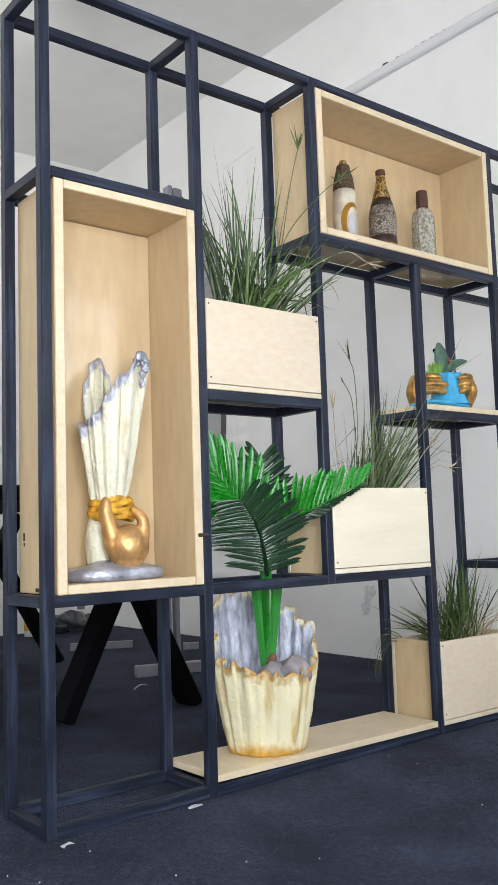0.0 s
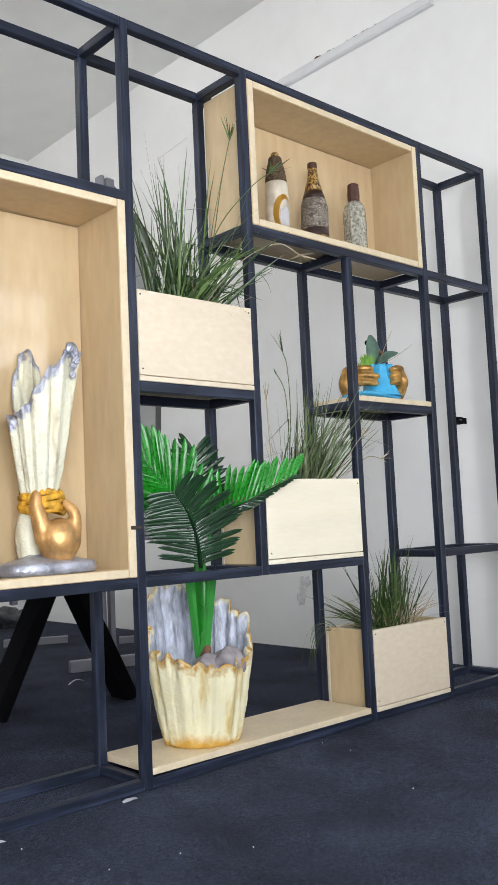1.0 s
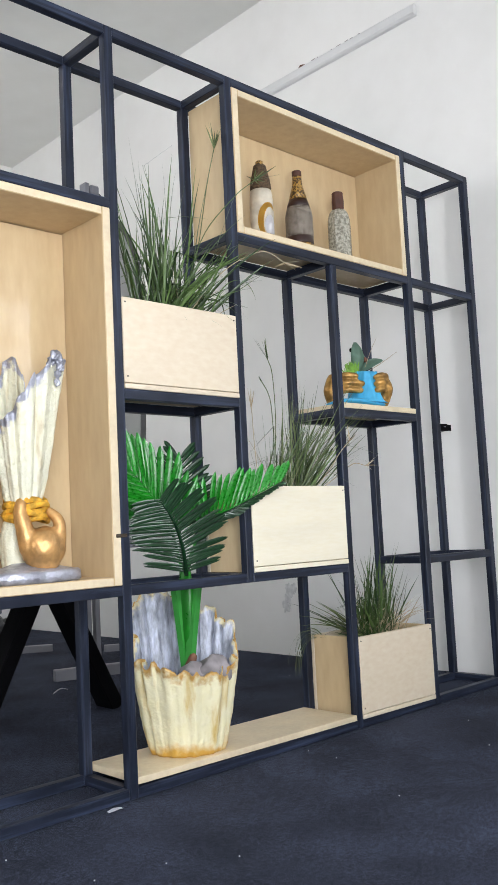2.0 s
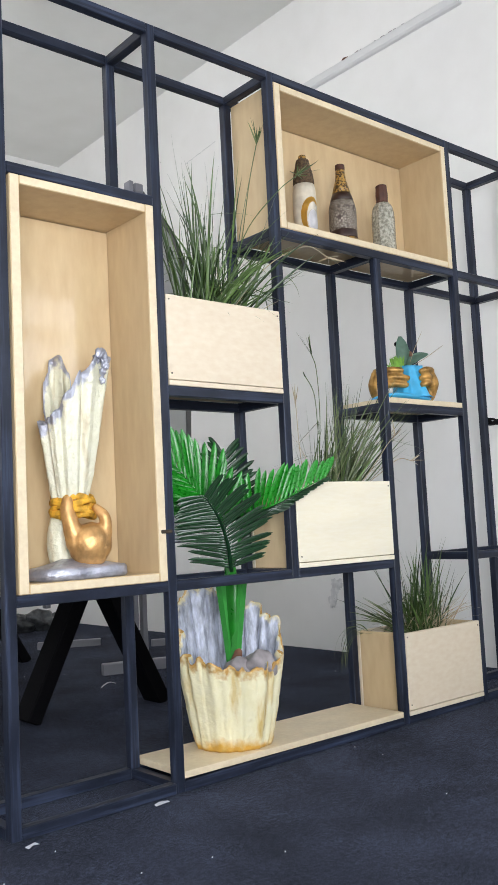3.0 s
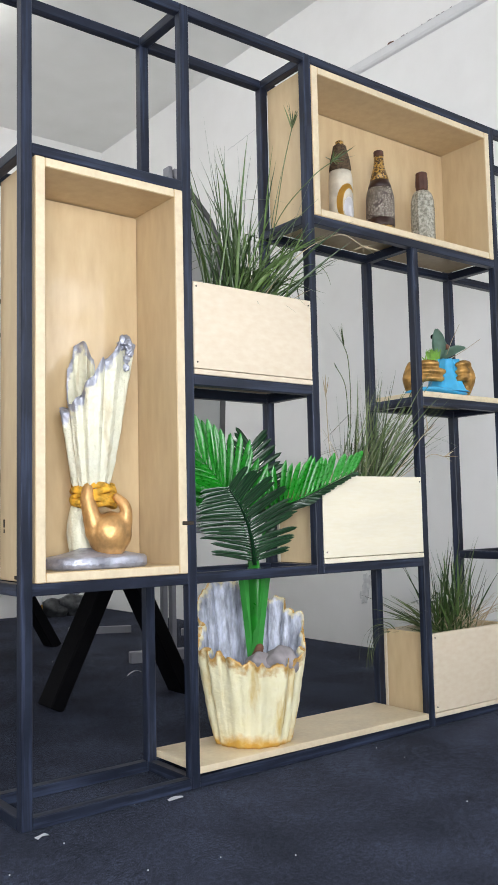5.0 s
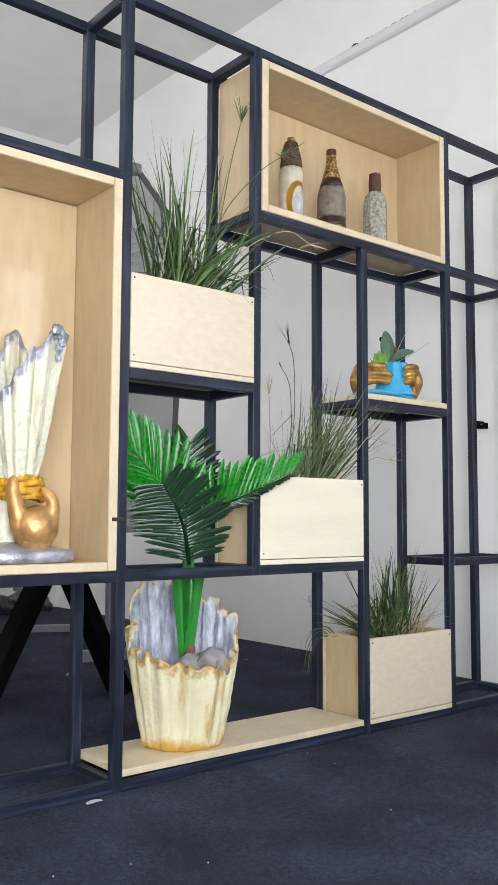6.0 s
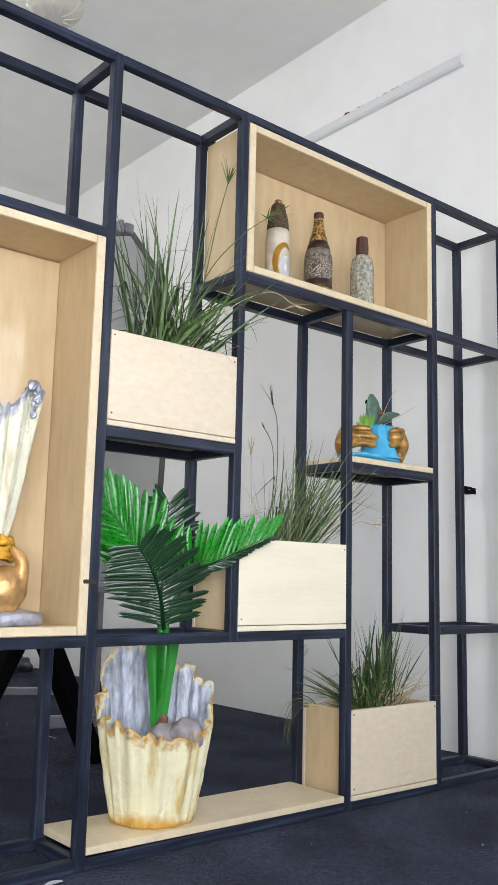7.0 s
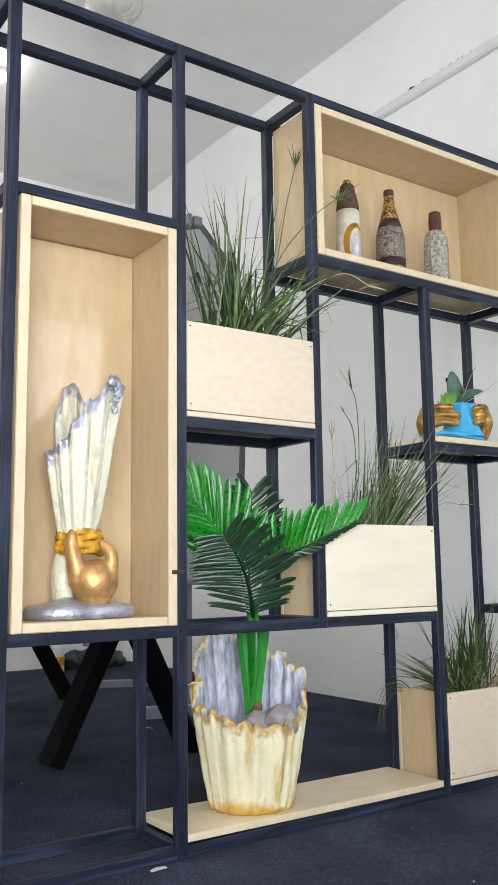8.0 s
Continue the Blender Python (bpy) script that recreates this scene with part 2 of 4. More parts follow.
# ---- wooden boxes and boards ----
def display_box(name, xa, xb, za, zb, label, th=0.024, depth=0.192):
    e = empty(name, ((xa + xb) / 2, 0.1, za), label, "display box", "open wooden display boxes")
    y = -0.001

    def panel(name, *size):
        bm = box(*size, 0.002)
        bm.normal_update()
        for f in bm.faces:
            if f.normal.y < -0.9:
                f.material_index = 1
        part(name, bm, [M_WOOD, M_EDGE], e)

    panel("side_panel", xa, xa + th, y, depth, za, zb)
    panel("side_panel", xb - th, xb, y, depth, za, zb)
    panel("top_panel", xa + th, xb - th, y + 0.0005, depth, zb - 0.021, zb)
    panel("bottom_panel", xa + th, xb - th, y + 0.0005, depth, za, za + 0.021)
    part("back_panel", box(xa + th + 0.002, xb - th - 0.002, depth - 0.014, depth - 0.002, za + 0.0225, zb - 0.024), M_WOOD, e)
    return e


tall_box = display_box("tall_display_box", -0.3925, -0.0136, 0.4815, 1.3985, "tall open pale varnished plywood display box in the frame")
for my, mz, sy, sz in ((0.166, 0.607, 0.004, 0.009), (0.166, 0.590, 0.003, 0.004), (0.10, 0.490, 0.008, 0.004), (0.08, 0.496, 0.004, 0.004), (0.05, 1.05, 0.002, 0.002)):
    part("stain", box(-0.3933, -0.3920, my - sy, my + sy, mz - sz, mz + sz), M_SOIL, tall_box, "dark glue stain")
part("stain", box(-0.029, 0.003, -0.0032, 0.0, 0.594, 0.603, 0.0015), M_SOIL, tall_box, "dark smear across the edge")
display_box("wide_display_box", 0.4148, 1.1953, 1.4245, 1.8485, "wide open pale varnished plywood display box holding three bottles")


def planter(xa, xb, za, zb, label, paint):
    e = empty("planter_box", ((xa + xb) / 2, 0.1, za), label, "planter", "wooden planter boxes")
    t, d = 0.013, 0.196
    part("front_panel", box(xa, xb, -0.002, t, za + 0.015, zb, 0.0015), paint, e)
    part("plinth_strip", box(xa, xb, -0.003, t, za, za + 0.0132, 0.0015), paint, e)
    part("back_panel", box(xa, xb, d - t, d, za, zb - 0.002, 0.0015), paint, e)
    part("side_panel", box(xa + 0.001, xa + t, t, d - t, za, zb - 0.001, 0.0015), M_WOOD, e)
    part("side_panel", box(xb - t, xb - 0.001, t, d - t, za, zb - 0.001, 0.0015), M_WOOD, e)
    part("bottom_panel", box(xa + t, xb - t, t, d - t, za, za + 0.012), M_WOOD, e)
    for nx, nz in ((xa + 0.008, zb - 0.012), (xb - 0.009, zb - 0.014), (xa + 0.009, za + 0.03)):
        nail = lathe([(0.0022, 0), (0.0022, 0.002), (0.0012, 0.0026)], 8)
        bmesh.ops.transform(nail, matrix=pose(nx, -0.001, nz, 90, 0, 0), verts=nail.verts)
        part("nail", nail, M_BLACK, e, "dark nail head")
    bm = bmesh.new()
    bmesh.ops.create_grid(bm, x_segments=24, y_segments=12, size=0.5, matrix=Matrix.Translation(((xa + xb) / 2, d / 2, zb - 0.028)) @ Matrix.Diagonal((xb - xa - 2 * t - 0.002, d - 2 * t - 0.002, 1, 1)))
    for v in bm.verts:
        v.co.z += 0.009 * noise.noise(v.co * 22)
    part("soil", bm, M_SOIL, e, "dark dry potting soil", smooth=True)
    return e


planter(0.0122, 0.3895, 0.9535, 1.1808, "beige painted plywood planter box with tall green grass", M_BEIGE)
planter(0.4148, 0.8022, 0.4815, 0.7136, "cream painted plywood planter box with thin wispy grass", M_PLANTER)
planter(0.8277, 1.1953, 0.0215, 0.260, "beige painted plywood planter box low on the frame", M_BEIGE)

tagged(part("shelf_board", box(COL[1] + H + 0.0005, COL[3] - H - 0.0005, 0.0008, 0.2155, 0.0212, 0.0376, 0.0012), M_EDGE), "pale wooden board on the bottom rails", "shelf board", "shelf boards")
tagged(part("shelf_board", box(COL[3] + H + 0.001, COL[4] - H - 0.001, 0.0008, 0.2155, 0.9532, 0.970, 0.0012), M_EDGE), "pale wooden board holding the blue flower pot", "shelf board", "shelf boards")


# ---- more materials ----
def stained(name, colour, stain, low, high, rough=0.5, metal=0.0, spots=None, bump=0.3, bump_scale=30, noise_amount=0.04):
    """Paint of one colour with a stain that gathers below the height low (object space), patchy up to high."""
    m = mat(name, colour, rough, metal, noise_scale=6, vary=0.12, fine=40, bump=bump, bump_scale=bump_scale)
    N, L = m.node_tree.nodes, m.node_tree.links
    b = N["Principled BSDF"]
    old = b.inputs["Base Color"].links[0].from_socket
    tc = N.new("ShaderNodeTexCoord")
    sx = N.new("ShaderNodeSeparateXYZ")
    L.new(tc.outputs["Object"], sx.inputs[0])
    n = N.new("ShaderNodeTexNoise")
    n.inputs["Scale"].default_value, n.inputs["Detail"].default_value = 28, 6
    L.new(tc.outputs["Object"], n.inputs["Vector"])
    ma = N.new("ShaderNodeMath")
    ma.operation = "MULTIPLY_ADD"
    ma.inputs[1].default_value = noise_amount * 2
    L.new(n.outputs["Fac"], ma.inputs[0])
    L.new(sx.outputs[2], ma.inputs[2])
    mr = N.new("ShaderNodeMapRange")
    mr.inputs[1].default_value, mr.inputs[2].default_value = low + noise_amount, high + noise_amount
    mr.inputs[3].default_value, mr.inputs[4].default_value = 1, 0
    L.new(ma.outputs[0], mr.inputs[0])
    mx = N.new("ShaderNodeMix")
    mx.data_type = "RGBA"
    L.new(mr.outputs[0], mx.inputs[0])
    L.new(old, mx.inputs[6])
    mx.inputs[7].default_value = (*stain, 1)
    res = mx.outputs[2]
    if spots:
        n2 = N.new("ShaderNodeTexNoise")
        n2.inputs["Scale"].default_value, n2.inputs["Detail"].default_value = 30, 8
        m3 = N.new("ShaderNodeMapping")
        m3.inputs["Scale"].default_value = (1, 1, 0.16)
        L.new(tc.outputs["Object"], m3.inputs[0])
        L.new(m3.outputs[0], n2.inputs["Vector"])
        r2 = N.new("ShaderNodeMapRange")
        r2.inputs[1].default_value, r2.inputs[2].default_value = 0.535, 0.69
        L.new(n2.outputs["Fac"], r2.inputs[0])
        m2 = N.new("ShaderNodeMix")
        m2.data_type = "RGBA"
        L.new(r2.outputs[0], m2.inputs[0])
        L.new(res, m2.inputs[6])
        m2.inputs[7].default_value = (*spots, 1)
        res = m2.outputs[2]
    L.new(res, b.inputs["Base Color"])
    return m


M_POT = stained("cream_cement_paint", (0.84, 0.78, 0.52), (0.60, 0.34, 0.06), 0.006, 0.034, 0.42, spots=(0.60, 0.42, 0.13), bump=0.7, bump_scale=80)
M_POT_IN = mat("silver_grey_paint", (0.50, 0.53, 0.63), 0.33, metal=0.25, noise_scale=45, vary=0.55, grain=(1.6, 1.6, 0.5), fine=130, bump=1.0, bump_scale=75)
M_VASE = stained("ivory_plaster", (0.78, 0.765, 0.60), (0.60, 0.50, 0.28), -1.0, -0.9, 0.4, spots=(0.46, 0.36, 0.20), bump=1.5, bump_scale=75)
M_SILVER = mat("silver_paint", (0.42, 0.43, 0.50), 0.35, metal=0.45, noise_scale=25, vary=0.45, bump=1.0, bump_scale=70)
M_GOLD = mat("gold_paint", (0.60, 0.34, 0.13), 0.40, metal=0.5, noise_scale=22, vary=0.45, fine=90, bump=0.6, bump_scale=55)
M_GOLD2 = mat("bright_gold_paint", (0.46, 0.25, 0.065), 0.33, metal=0.5, noise_scale=40, vary=0.6, bump=0.7, bump_scale=80)
M_YELLOW = mat("yellow_cloth", (0.68, 0.36, 0.03), 0.75, noise_scale=55, vary=0.55, bump=1.0, bump_scale=120)
M_BLUE = mat("sky_blue_paint", (0.06, 0.42, 0.72), 0.4, noise_scale=20, vary=0.25, bump=0.5, bump_scale=50)
M_STONE = mat("grey_pebble", (0.32, 0.29, 0.30), 0.7, noise_scale=25, vary=0.35, bump=0.4, bump_scale=50)
M_PALM = mat("palm_green", (0.010, 0.22, 0.012), 0.28, noise_scale=12, vary=0.4, fine=60, object_random=0.25)
# palm green darkened: the shade on fronds facing away is in the colour
M_PALM_SHADED = mat("palm_green_shaded", (0.006, 0.034, 0.011), 0.30, noise_scale=12, vary=0.4, object_random=0.25)


def midrib(m, colour):
    """A paler line along the middle of each leaflet."""
    N, L = m.node_tree.nodes, m.node_tree.links
    b = N["Principled BSDF"]
    at, r, mx = (N.new("ShaderNode" + k) for k in ("Attribute", "MapRange", "Mix"))
    at.attribute_name = "midrib"
    r.inputs[1].default_value, r.inputs[2].default_value, r.inputs[4].default_value = 0.72, 0.98, 0.85
    L.new(at.outputs["Fac"], r.inputs[0])
    mx.data_type = "RGBA"
    L.new(r.outputs[0], mx.inputs[0])
    L.new(b.inputs["Base Color"].links[0].from_socket, mx.inputs[6])
    mx.inputs[7].default_value = (*colour, 1)
    L.new(mx.outputs[2], b.inputs["Base Color"])


midrib(M_PALM_SHADED, (0.045, 0.11, 0.05))
M_SHEATH = mat("palm_stem_green", (0.035, 0.26, 0.04), 0.35, noise_scale=9, vary=0.3)
M_BROWN = mat("brown_fibre", (0.16, 0.07, 0.04), 0.75, noise_scale=30, vary=0.4)
M_LEAF = mat("grey_green_leaf", (0.19, 0.32, 0.245), 0.5, noise_scale=25, vary=0.3)
M_MOSS = mat("lime_moss", (0.20, 0.42, 0.05), 0.7, noise_scale=40, vary=0.4)


def grass_material(name, a, b):
    m = mat(name, a, 0.34, noise_scale=5, vary=0.3)
    N, L = m.node_tree.nodes, m.node_tree.links
    g = N.new("ShaderNodeNewGeometry")
    r = N.new("ShaderNodeValToRGB")
    r.color_ramp.elements[0].color, r.color_ramp.elements[1].color = (*a, 1), (*b, 1)
    L.new(g.outputs["Random Per Island"], r.inputs[0])
    L.new(r.outputs[0], N["Principled BSDF"].inputs["Base Color"])
    return m


M_GRASS = grass_material("grass_green", (0.014, 0.036, 0.009), (0.12, 0.20, 0.055))
M_GRASS2 = grass_material("grey_green_grass", (0.026, 0.05, 0.014), (0.16, 0.20, 0.075))
M_DRY = grass_material("dry_grass", (0.32, 0.24, 0.14), (0.55, 0.47, 0.33))


def rim_paint(m, colour, metal, lo, hi, scale):
    """Lays a patchy second paint along the torn rim of a vessel."""
    N, L = m.node_tree.nodes, m.node_tree.links
    b = N["Principled BSDF"]
    old = b.inputs["Base Color"].links[0].from_socket
    at, tc, n, ma, r, mx, mm = (N.new("ShaderNode" + k) for k in ("Attribute", "TexCoord", "TexNoise", "Math", "MapRange", "Mix", "Math"))
    at.attribute_name = "rim"
    n.inputs["Scale"].default_value, n.inputs["Detail"].default_value = scale, 6
    L.new(tc.outputs["Object"], n.inputs["Vector"])
    ma.operation = "MULTIPLY_ADD"
    ma.inputs[1].default_value = 0.9
    L.new(n.outputs["Fac"], ma.inputs[0])
    L.new(at.outputs["Fac"], ma.inputs[2])
    r.inputs[1].default_value, r.inputs[2].default_value = lo, hi
    L.new(ma.outputs[0], r.inputs[0])
    mx.data_type = "RGBA"
    L.new(r.outputs[0], mx.inputs[0])
    L.new(old, mx.inputs[6])
    mx.inputs[7].default_value = (*colour, 1)
    L.new(mx.outputs[2], b.inputs["Base Color"])
    mm.operation = "MULTIPLY"
    mm.inputs[1].default_value = metal
    L.new(r.outputs[0], mm.inputs[0])
    L.new(mm.outputs[0], b.inputs["Metallic"])


rim_paint(M_VASE, (0.40, 0.41, 0.48), 0.45, 1.08, 1.24, 45)
rim_paint(M_POT, (0.50, 0.29, 0.08), 0.2, 1.12, 1.42, 60)
rim_paint(M_POT_IN, (0.74, 0.66, 0.42), 0.0, 1.22, 1.45, 60)

# ---- vessels with a torn, fluted rim ----
AX_R, AX_A = Vector((0.786, -0.618, 0)), Vector((0.618, 0.786, 0))


def table(values, phi):
    """Smooth look-up of (degrees, value) pairs round the circle."""
    phi %= 360
    for (a, va), (b, vb) in zip(values, values[1:] + [(values[0][0] + 360, values[0][1])]):
        if a <= phi <= b:
            k = (phi - a) / (b - a)
            k = k * k * (3 - 2 * k)
            return va + (vb - va) * k
    return values[0][1]


def vessel(bm, centre, r0, r1, heights, folds, depth, thick, ragged, power=0.8, sides=120, rows=22, slots=(0, 1, 2), seed=1.0, flare=()):
    """A fluted open vessel whose rim height goes round by the list heights."""
    c = Vector(centre)
    rim = bm.verts.layers.float.get("rim") or bm.verts.layers.float.new("rim")
    top = max(v for _, v in heights)

    def at(k, u, inner):
        phi = 360 * k / sides
        a = radians(phi)
        h = table(heights, phi) + ragged * noise.noise(Vector((k * 0.14, seed, 3.1))) + ragged * 0.3 * noise.noise(Vector((k * 0.4, seed, 7.7)))
        z = u * h
        w = z / top
        r = r0 + (r1 - r0) * w ** power
        drift = 1.6 * noise.noise(Vector((math.cos(a) * 1.5, math.sin(a) * 1.5, seed)))
        wave = 2.2 * abs(math.cos(folds * a / 2 + drift)) - 1.1 + 0.5 * math.cos(round(folds * 1.7) * a + seed)
        wave *= 1.5 if inner else 1.0
        r += depth * wave * (0.25 + 0.75 * w) + 0.002 * noise.noise(Vector((phi * 0.2, z * 60, seed)))
        if inner:
            r -= thick * (1.0 if u < 0.97 else 0.6)
        out = 1 + table(flare, phi) * max(0, w - 0.6) * 2.5 if flare else 1
        return c + (AX_R * math.cos(a) + AX_A * math.sin(a)) * r * out + Vector((0, 0, z + (thick * 0.8 if inner and u == 0 else 0)))

    grids = []
    for inner in (False, True):
        grids.append([[bm.verts.new(at(k, (j / rows), inner)) for k in range(sides)] for j in range(rows + 1)])
        for j, row in enumerate(grids[-1]):
            for k, v in enumerate(row):
                v[rim] = max(0.0, 1 - (1 - j / rows) * table(heights, 360 * k / sides) / 0.08)
    for gi, g in enumerate(grids):
        for j in range(rows):
            for k in range(sides):
                f = bm.faces.new((g[j][k], g[j][(k + 1) % sides], g[j + 1][(k + 1) % sides], g[j + 1][k]))
                f.material_index = slots[gi]
                f.smooth = True
    for k in range(sides):
        f = bm.faces.new((grids[0][rows][k], grids[0][rows][(k + 1) % sides], grids[1][rows][(k + 1) % sides], grids[1][rows][k]))
        f.material_index = slots[2]
    for g, s in ((grids[0], slots[0]), (grids[1], slots[1])):
        bm.faces.new(g[0]).material_index = s
    return bm


def slot(bm, before, index):
    """Gives every face made since before the material slot index, smooth."""
    bm.faces.ensure_lookup_table()
    for f in bm.faces[before:]:
        f.material_index = index
        f.smooth = True


def blob(bm, centre, size, index, rough=0.1, freq=20, subdiv=3, m=None):
    n = len(bm.faces)
    nv = len(bm.verts)
    bmesh.ops.create_icosphere(bm, subdivisions=subdiv, radius=1.0)
    bm.verts.ensure_lookup_table()
    c = Vector(centre)
    for v in bm.verts[nv:]:
        p = v.co.copy()
        p *= 1 + rough * noise.noise(p * 1.3 + c * freq)
        p = Vector((p.x * size[0], p.y * size[1], p.z * size[2]))
        v.co = c + (m @ p if m else p)
    slot(bm, n, index)
    return bm


def limb(bm, points, radii, index, sides=12):
    """A rounded limb along a smoothed line."""
    pts, rr = smooth_line(points, radii, 5)
    d0, d1 = (pts[0] - pts[1]).normalized(), (pts[-1] - pts[-2]).normalized()
    pts = [pts[0] + d0 * rr[0] * 0.9, pts[0] + d0 * rr[0] * 0.6] + pts + [pts[-1] + d1 * rr[-1] * 0.6, pts[-1] + d1 * rr[-1] * 0.9]
    rr = [rr[0] * 0.35, rr[0] * 0.8] + rr + [rr[-1] * 0.8, rr[-1] * 0.35]
    n = len(bm.faces)
    tube(pts, rr, sides, bm)
    slot(bm, n, index)
    return bm


def fused(target, bm, voxel, index):
    """Adds the solids in bm to target, melted into one smooth skin."""
    me = bpy.data.meshes.new("tmp")
    bm.to_mesh(me)
    bm.free()
    ob = new("tmp", me)
    fuse = ob.modifiers.new("fuse", "REMESH")
    fuse.mode, fuse.voxel_size = "VOXEL", voxel
    soft = ob.modifiers.new("soft", "SMOOTH")
    soft.iterations = 6
    n = len(target.faces)
    ev = ob.evaluated_get(bpy.context.evaluated_depsgraph_get())
    target.from_mesh(ev.to_mesh())
    ev.to_mesh_clear()
    slot(target, n, index)
    bpy.data.objects.remove(ob)
    bpy.data.meshes.remove(me)
    return target


def smooth_line(points, radii, n):
    P = [Vector(p) for p in points]
    P = [P[0] * 2 - P[1]] + P + [P[-1] * 2 - P[-2]]
    out, rad = [], []
    for i in range(1, len(P) - 2):
        for k in range(n):
            t = k / n
            a, b, c, d = P[i - 1], P[i], P[i + 1], P[i + 2]
            out.append(0.5 * (2 * b + (c - a) * t + (2 * a - 5 * b + 4 * c - d) * t * t + (3 * b - a - 3 * c + d) * t ** 3))
            rad.append(radii[i - 1] + (radii[i] - radii[i - 1]) * t)
    out.append(P[-2])
    rad.append(radii[-1])
    return out, rad


def local(cx, cy, z0):
    c = Vector((cx, cy, z0))
    return lambda u, a, z: c + AX_R * u + AX_A * a + Vector((0, 0, z))


# ---- large fluted pot with the palm ----
POT = (0.257, 0.118, 0.0377)
pot_bm = vessel(bmesh.new(), (0, 0, 0), 0.097, 0.157, [(0, 0.245), (30, 0.305), (60, 0.345), (85, 0.35), (110, 0.395), (138, 0.405), (152, 0.36), (165, 0.30), (190, 0.262), (220, 0.232), (255, 0.218), (285, 0.205), (315, 0.208), (340, 0.222)], 14, 0.0085, 0.009, 0.030, 0.75, sides=260, rows=30, slots=(0, 1, 0), seed=2.3)
pot = part("flower_pot", pot_bm, [M_POT, M_POT_IN])
pot.location = POT
tagged(pot, "large cream fluted cement pot with torn rim, silver inside", "flower pot")
bm = bmesh.new()
bmesh.ops.create_circle(bm, cap_ends=True, segments=40, radius=0.108)
soil = part("soil", bm, M_SOIL, label="dark potting soil")
soil.parent = pot
soil.location = (0, 0, 0.155)

PL = local(*POT)
for u, a, z, s in ((0.024, -0.06, 0.196, 0.040), (0.080, -0.05, 0.204, 0.046)):
    b = blob(bmesh.new(), (0, 0, 0), (s, s * 0.8, s * 0.85), 0, 0.35, 9)
    st = part("pebble", b, M_STONE, smooth=True)
    st.location = PL(u, a, z)
    tagged(st, "rounded grey pebble lying in the fluted pot", "stone", "pebbles in the pot")

palm = empty("palm_plant", PL(0.015, 0, 0.155), "artificial green palm with broad feathered fronds in the pot", "plant")


def leaflet_mesh(length, width, curl, seed):
    """A folded, tapering blade along +x, its face up, drooping by curl."""
    bm = bmesh.new()
    mid = bm.verts.layers.float.new("midrib")
    n = 9
    rows = []
    for i in range(n + 1):
        t = i / n
        w = width * min(1, 0.4 + 1.5 * t) * math.sqrt(max(0.02, 1 - (max(0, t - 0.72) / 0.28) ** 2))
        x, z = length * (t - 0.1 * curl * t * t), -curl * length * 0.32 * t * t
        fold = 0.28 * w
        rows.append([bm.verts.new((x, -w / 2, z + fold)), bm.verts.new((x, 0, z)), bm.verts.new((x, w / 2, z + fold))])
        rows[-1][1][mid] = 1.0
    for a, b in zip(rows, rows[1:]):
        for k in (0, 1):
            bm.faces.new((a[k], a[k + 1], b[k + 1], b[k]))
    me = bpy.data.meshes.new("leaflet")
    bm.to_mesh(me)
    bm.free()
    for p in me.polygons:
        p.use_smooth = True
    return me


LEAFLETS = {}


def frond(points, material, face, count, length, width, splay=62, curl=0.5, lift=0.25, skip=0.22, sides=(1, -1), label="", factor=(1, 1), taper=0.62):
    """A rachis with two rows of leaflets; face is the way its upper side looks."""
    pts, rr = smooth_line(points, [0.006 - 0.0042 * i / (len(points) - 1) for i in range(len(points))], 8)
    rachis = part("frond", tube(pts, rr, 6, flat=0.6), material, palm, label, smooth=True)
    rng = random.Random(len(palm.children) * 7 + count)
    face = Vector(face).normalized()
    kinds = []
    for q in range(3):
        key = (material.name, q, round(curl, 2))
        if key not in LEAFLETS:
            LEAFLETS[key] = leaflet_mesh(1.0, 0.15, curl * (0.7 + 0.3 * q), q)
            LEAFLETS[key].materials.append(material)
        kinds.append(LEAFLETS[key])
    for i in range(count):
        t = skip + (1 - skip) * i / (count - 1)
        f = t * (len(pts) - 1)
        k = min(int(f), len(pts) - 2)
        p = pts[k].lerp(pts[k + 1], f - k)
        d = (pts[k + 1] - pts[k]).normalized()
        n = (face - d * face.dot(d)).normalized()
        s = d.cross(n)
        for si, side in enumerate(sides):
            ang = radians(splay * (1 - taper * t ** 1.5) + rng.uniform(-5, 5))
            way = (d * math.cos(ang) + s * side * math.sin(ang) + n * (lift + rng.uniform(-0.06, 0.06))).normalized()
            up = (n - way * n.dot(way)).normalized()
            L_ = length * factor[si] * (0.62 + 0.5 * math.sin(math.pi * min(1, t * 0.95 + 0.1))) * rng.uniform(0.92, 1.06)
            ob = new("leaflet", rng.choice(kinds))
            ob.parent = rachis
            m3 = Matrix((way, up.cross(way), up)).transposed().to_4x4()
            ob.matrix_basis = Matrix.Translation(p) @ m3 @ Matrix.Diagonal((L_, width / 0.15 * (0.85 + 0.15 * L_ / length), L_, 1))
            ob.matrix_parent_inverse = rachis.matrix_world.inverted()
    return rachis


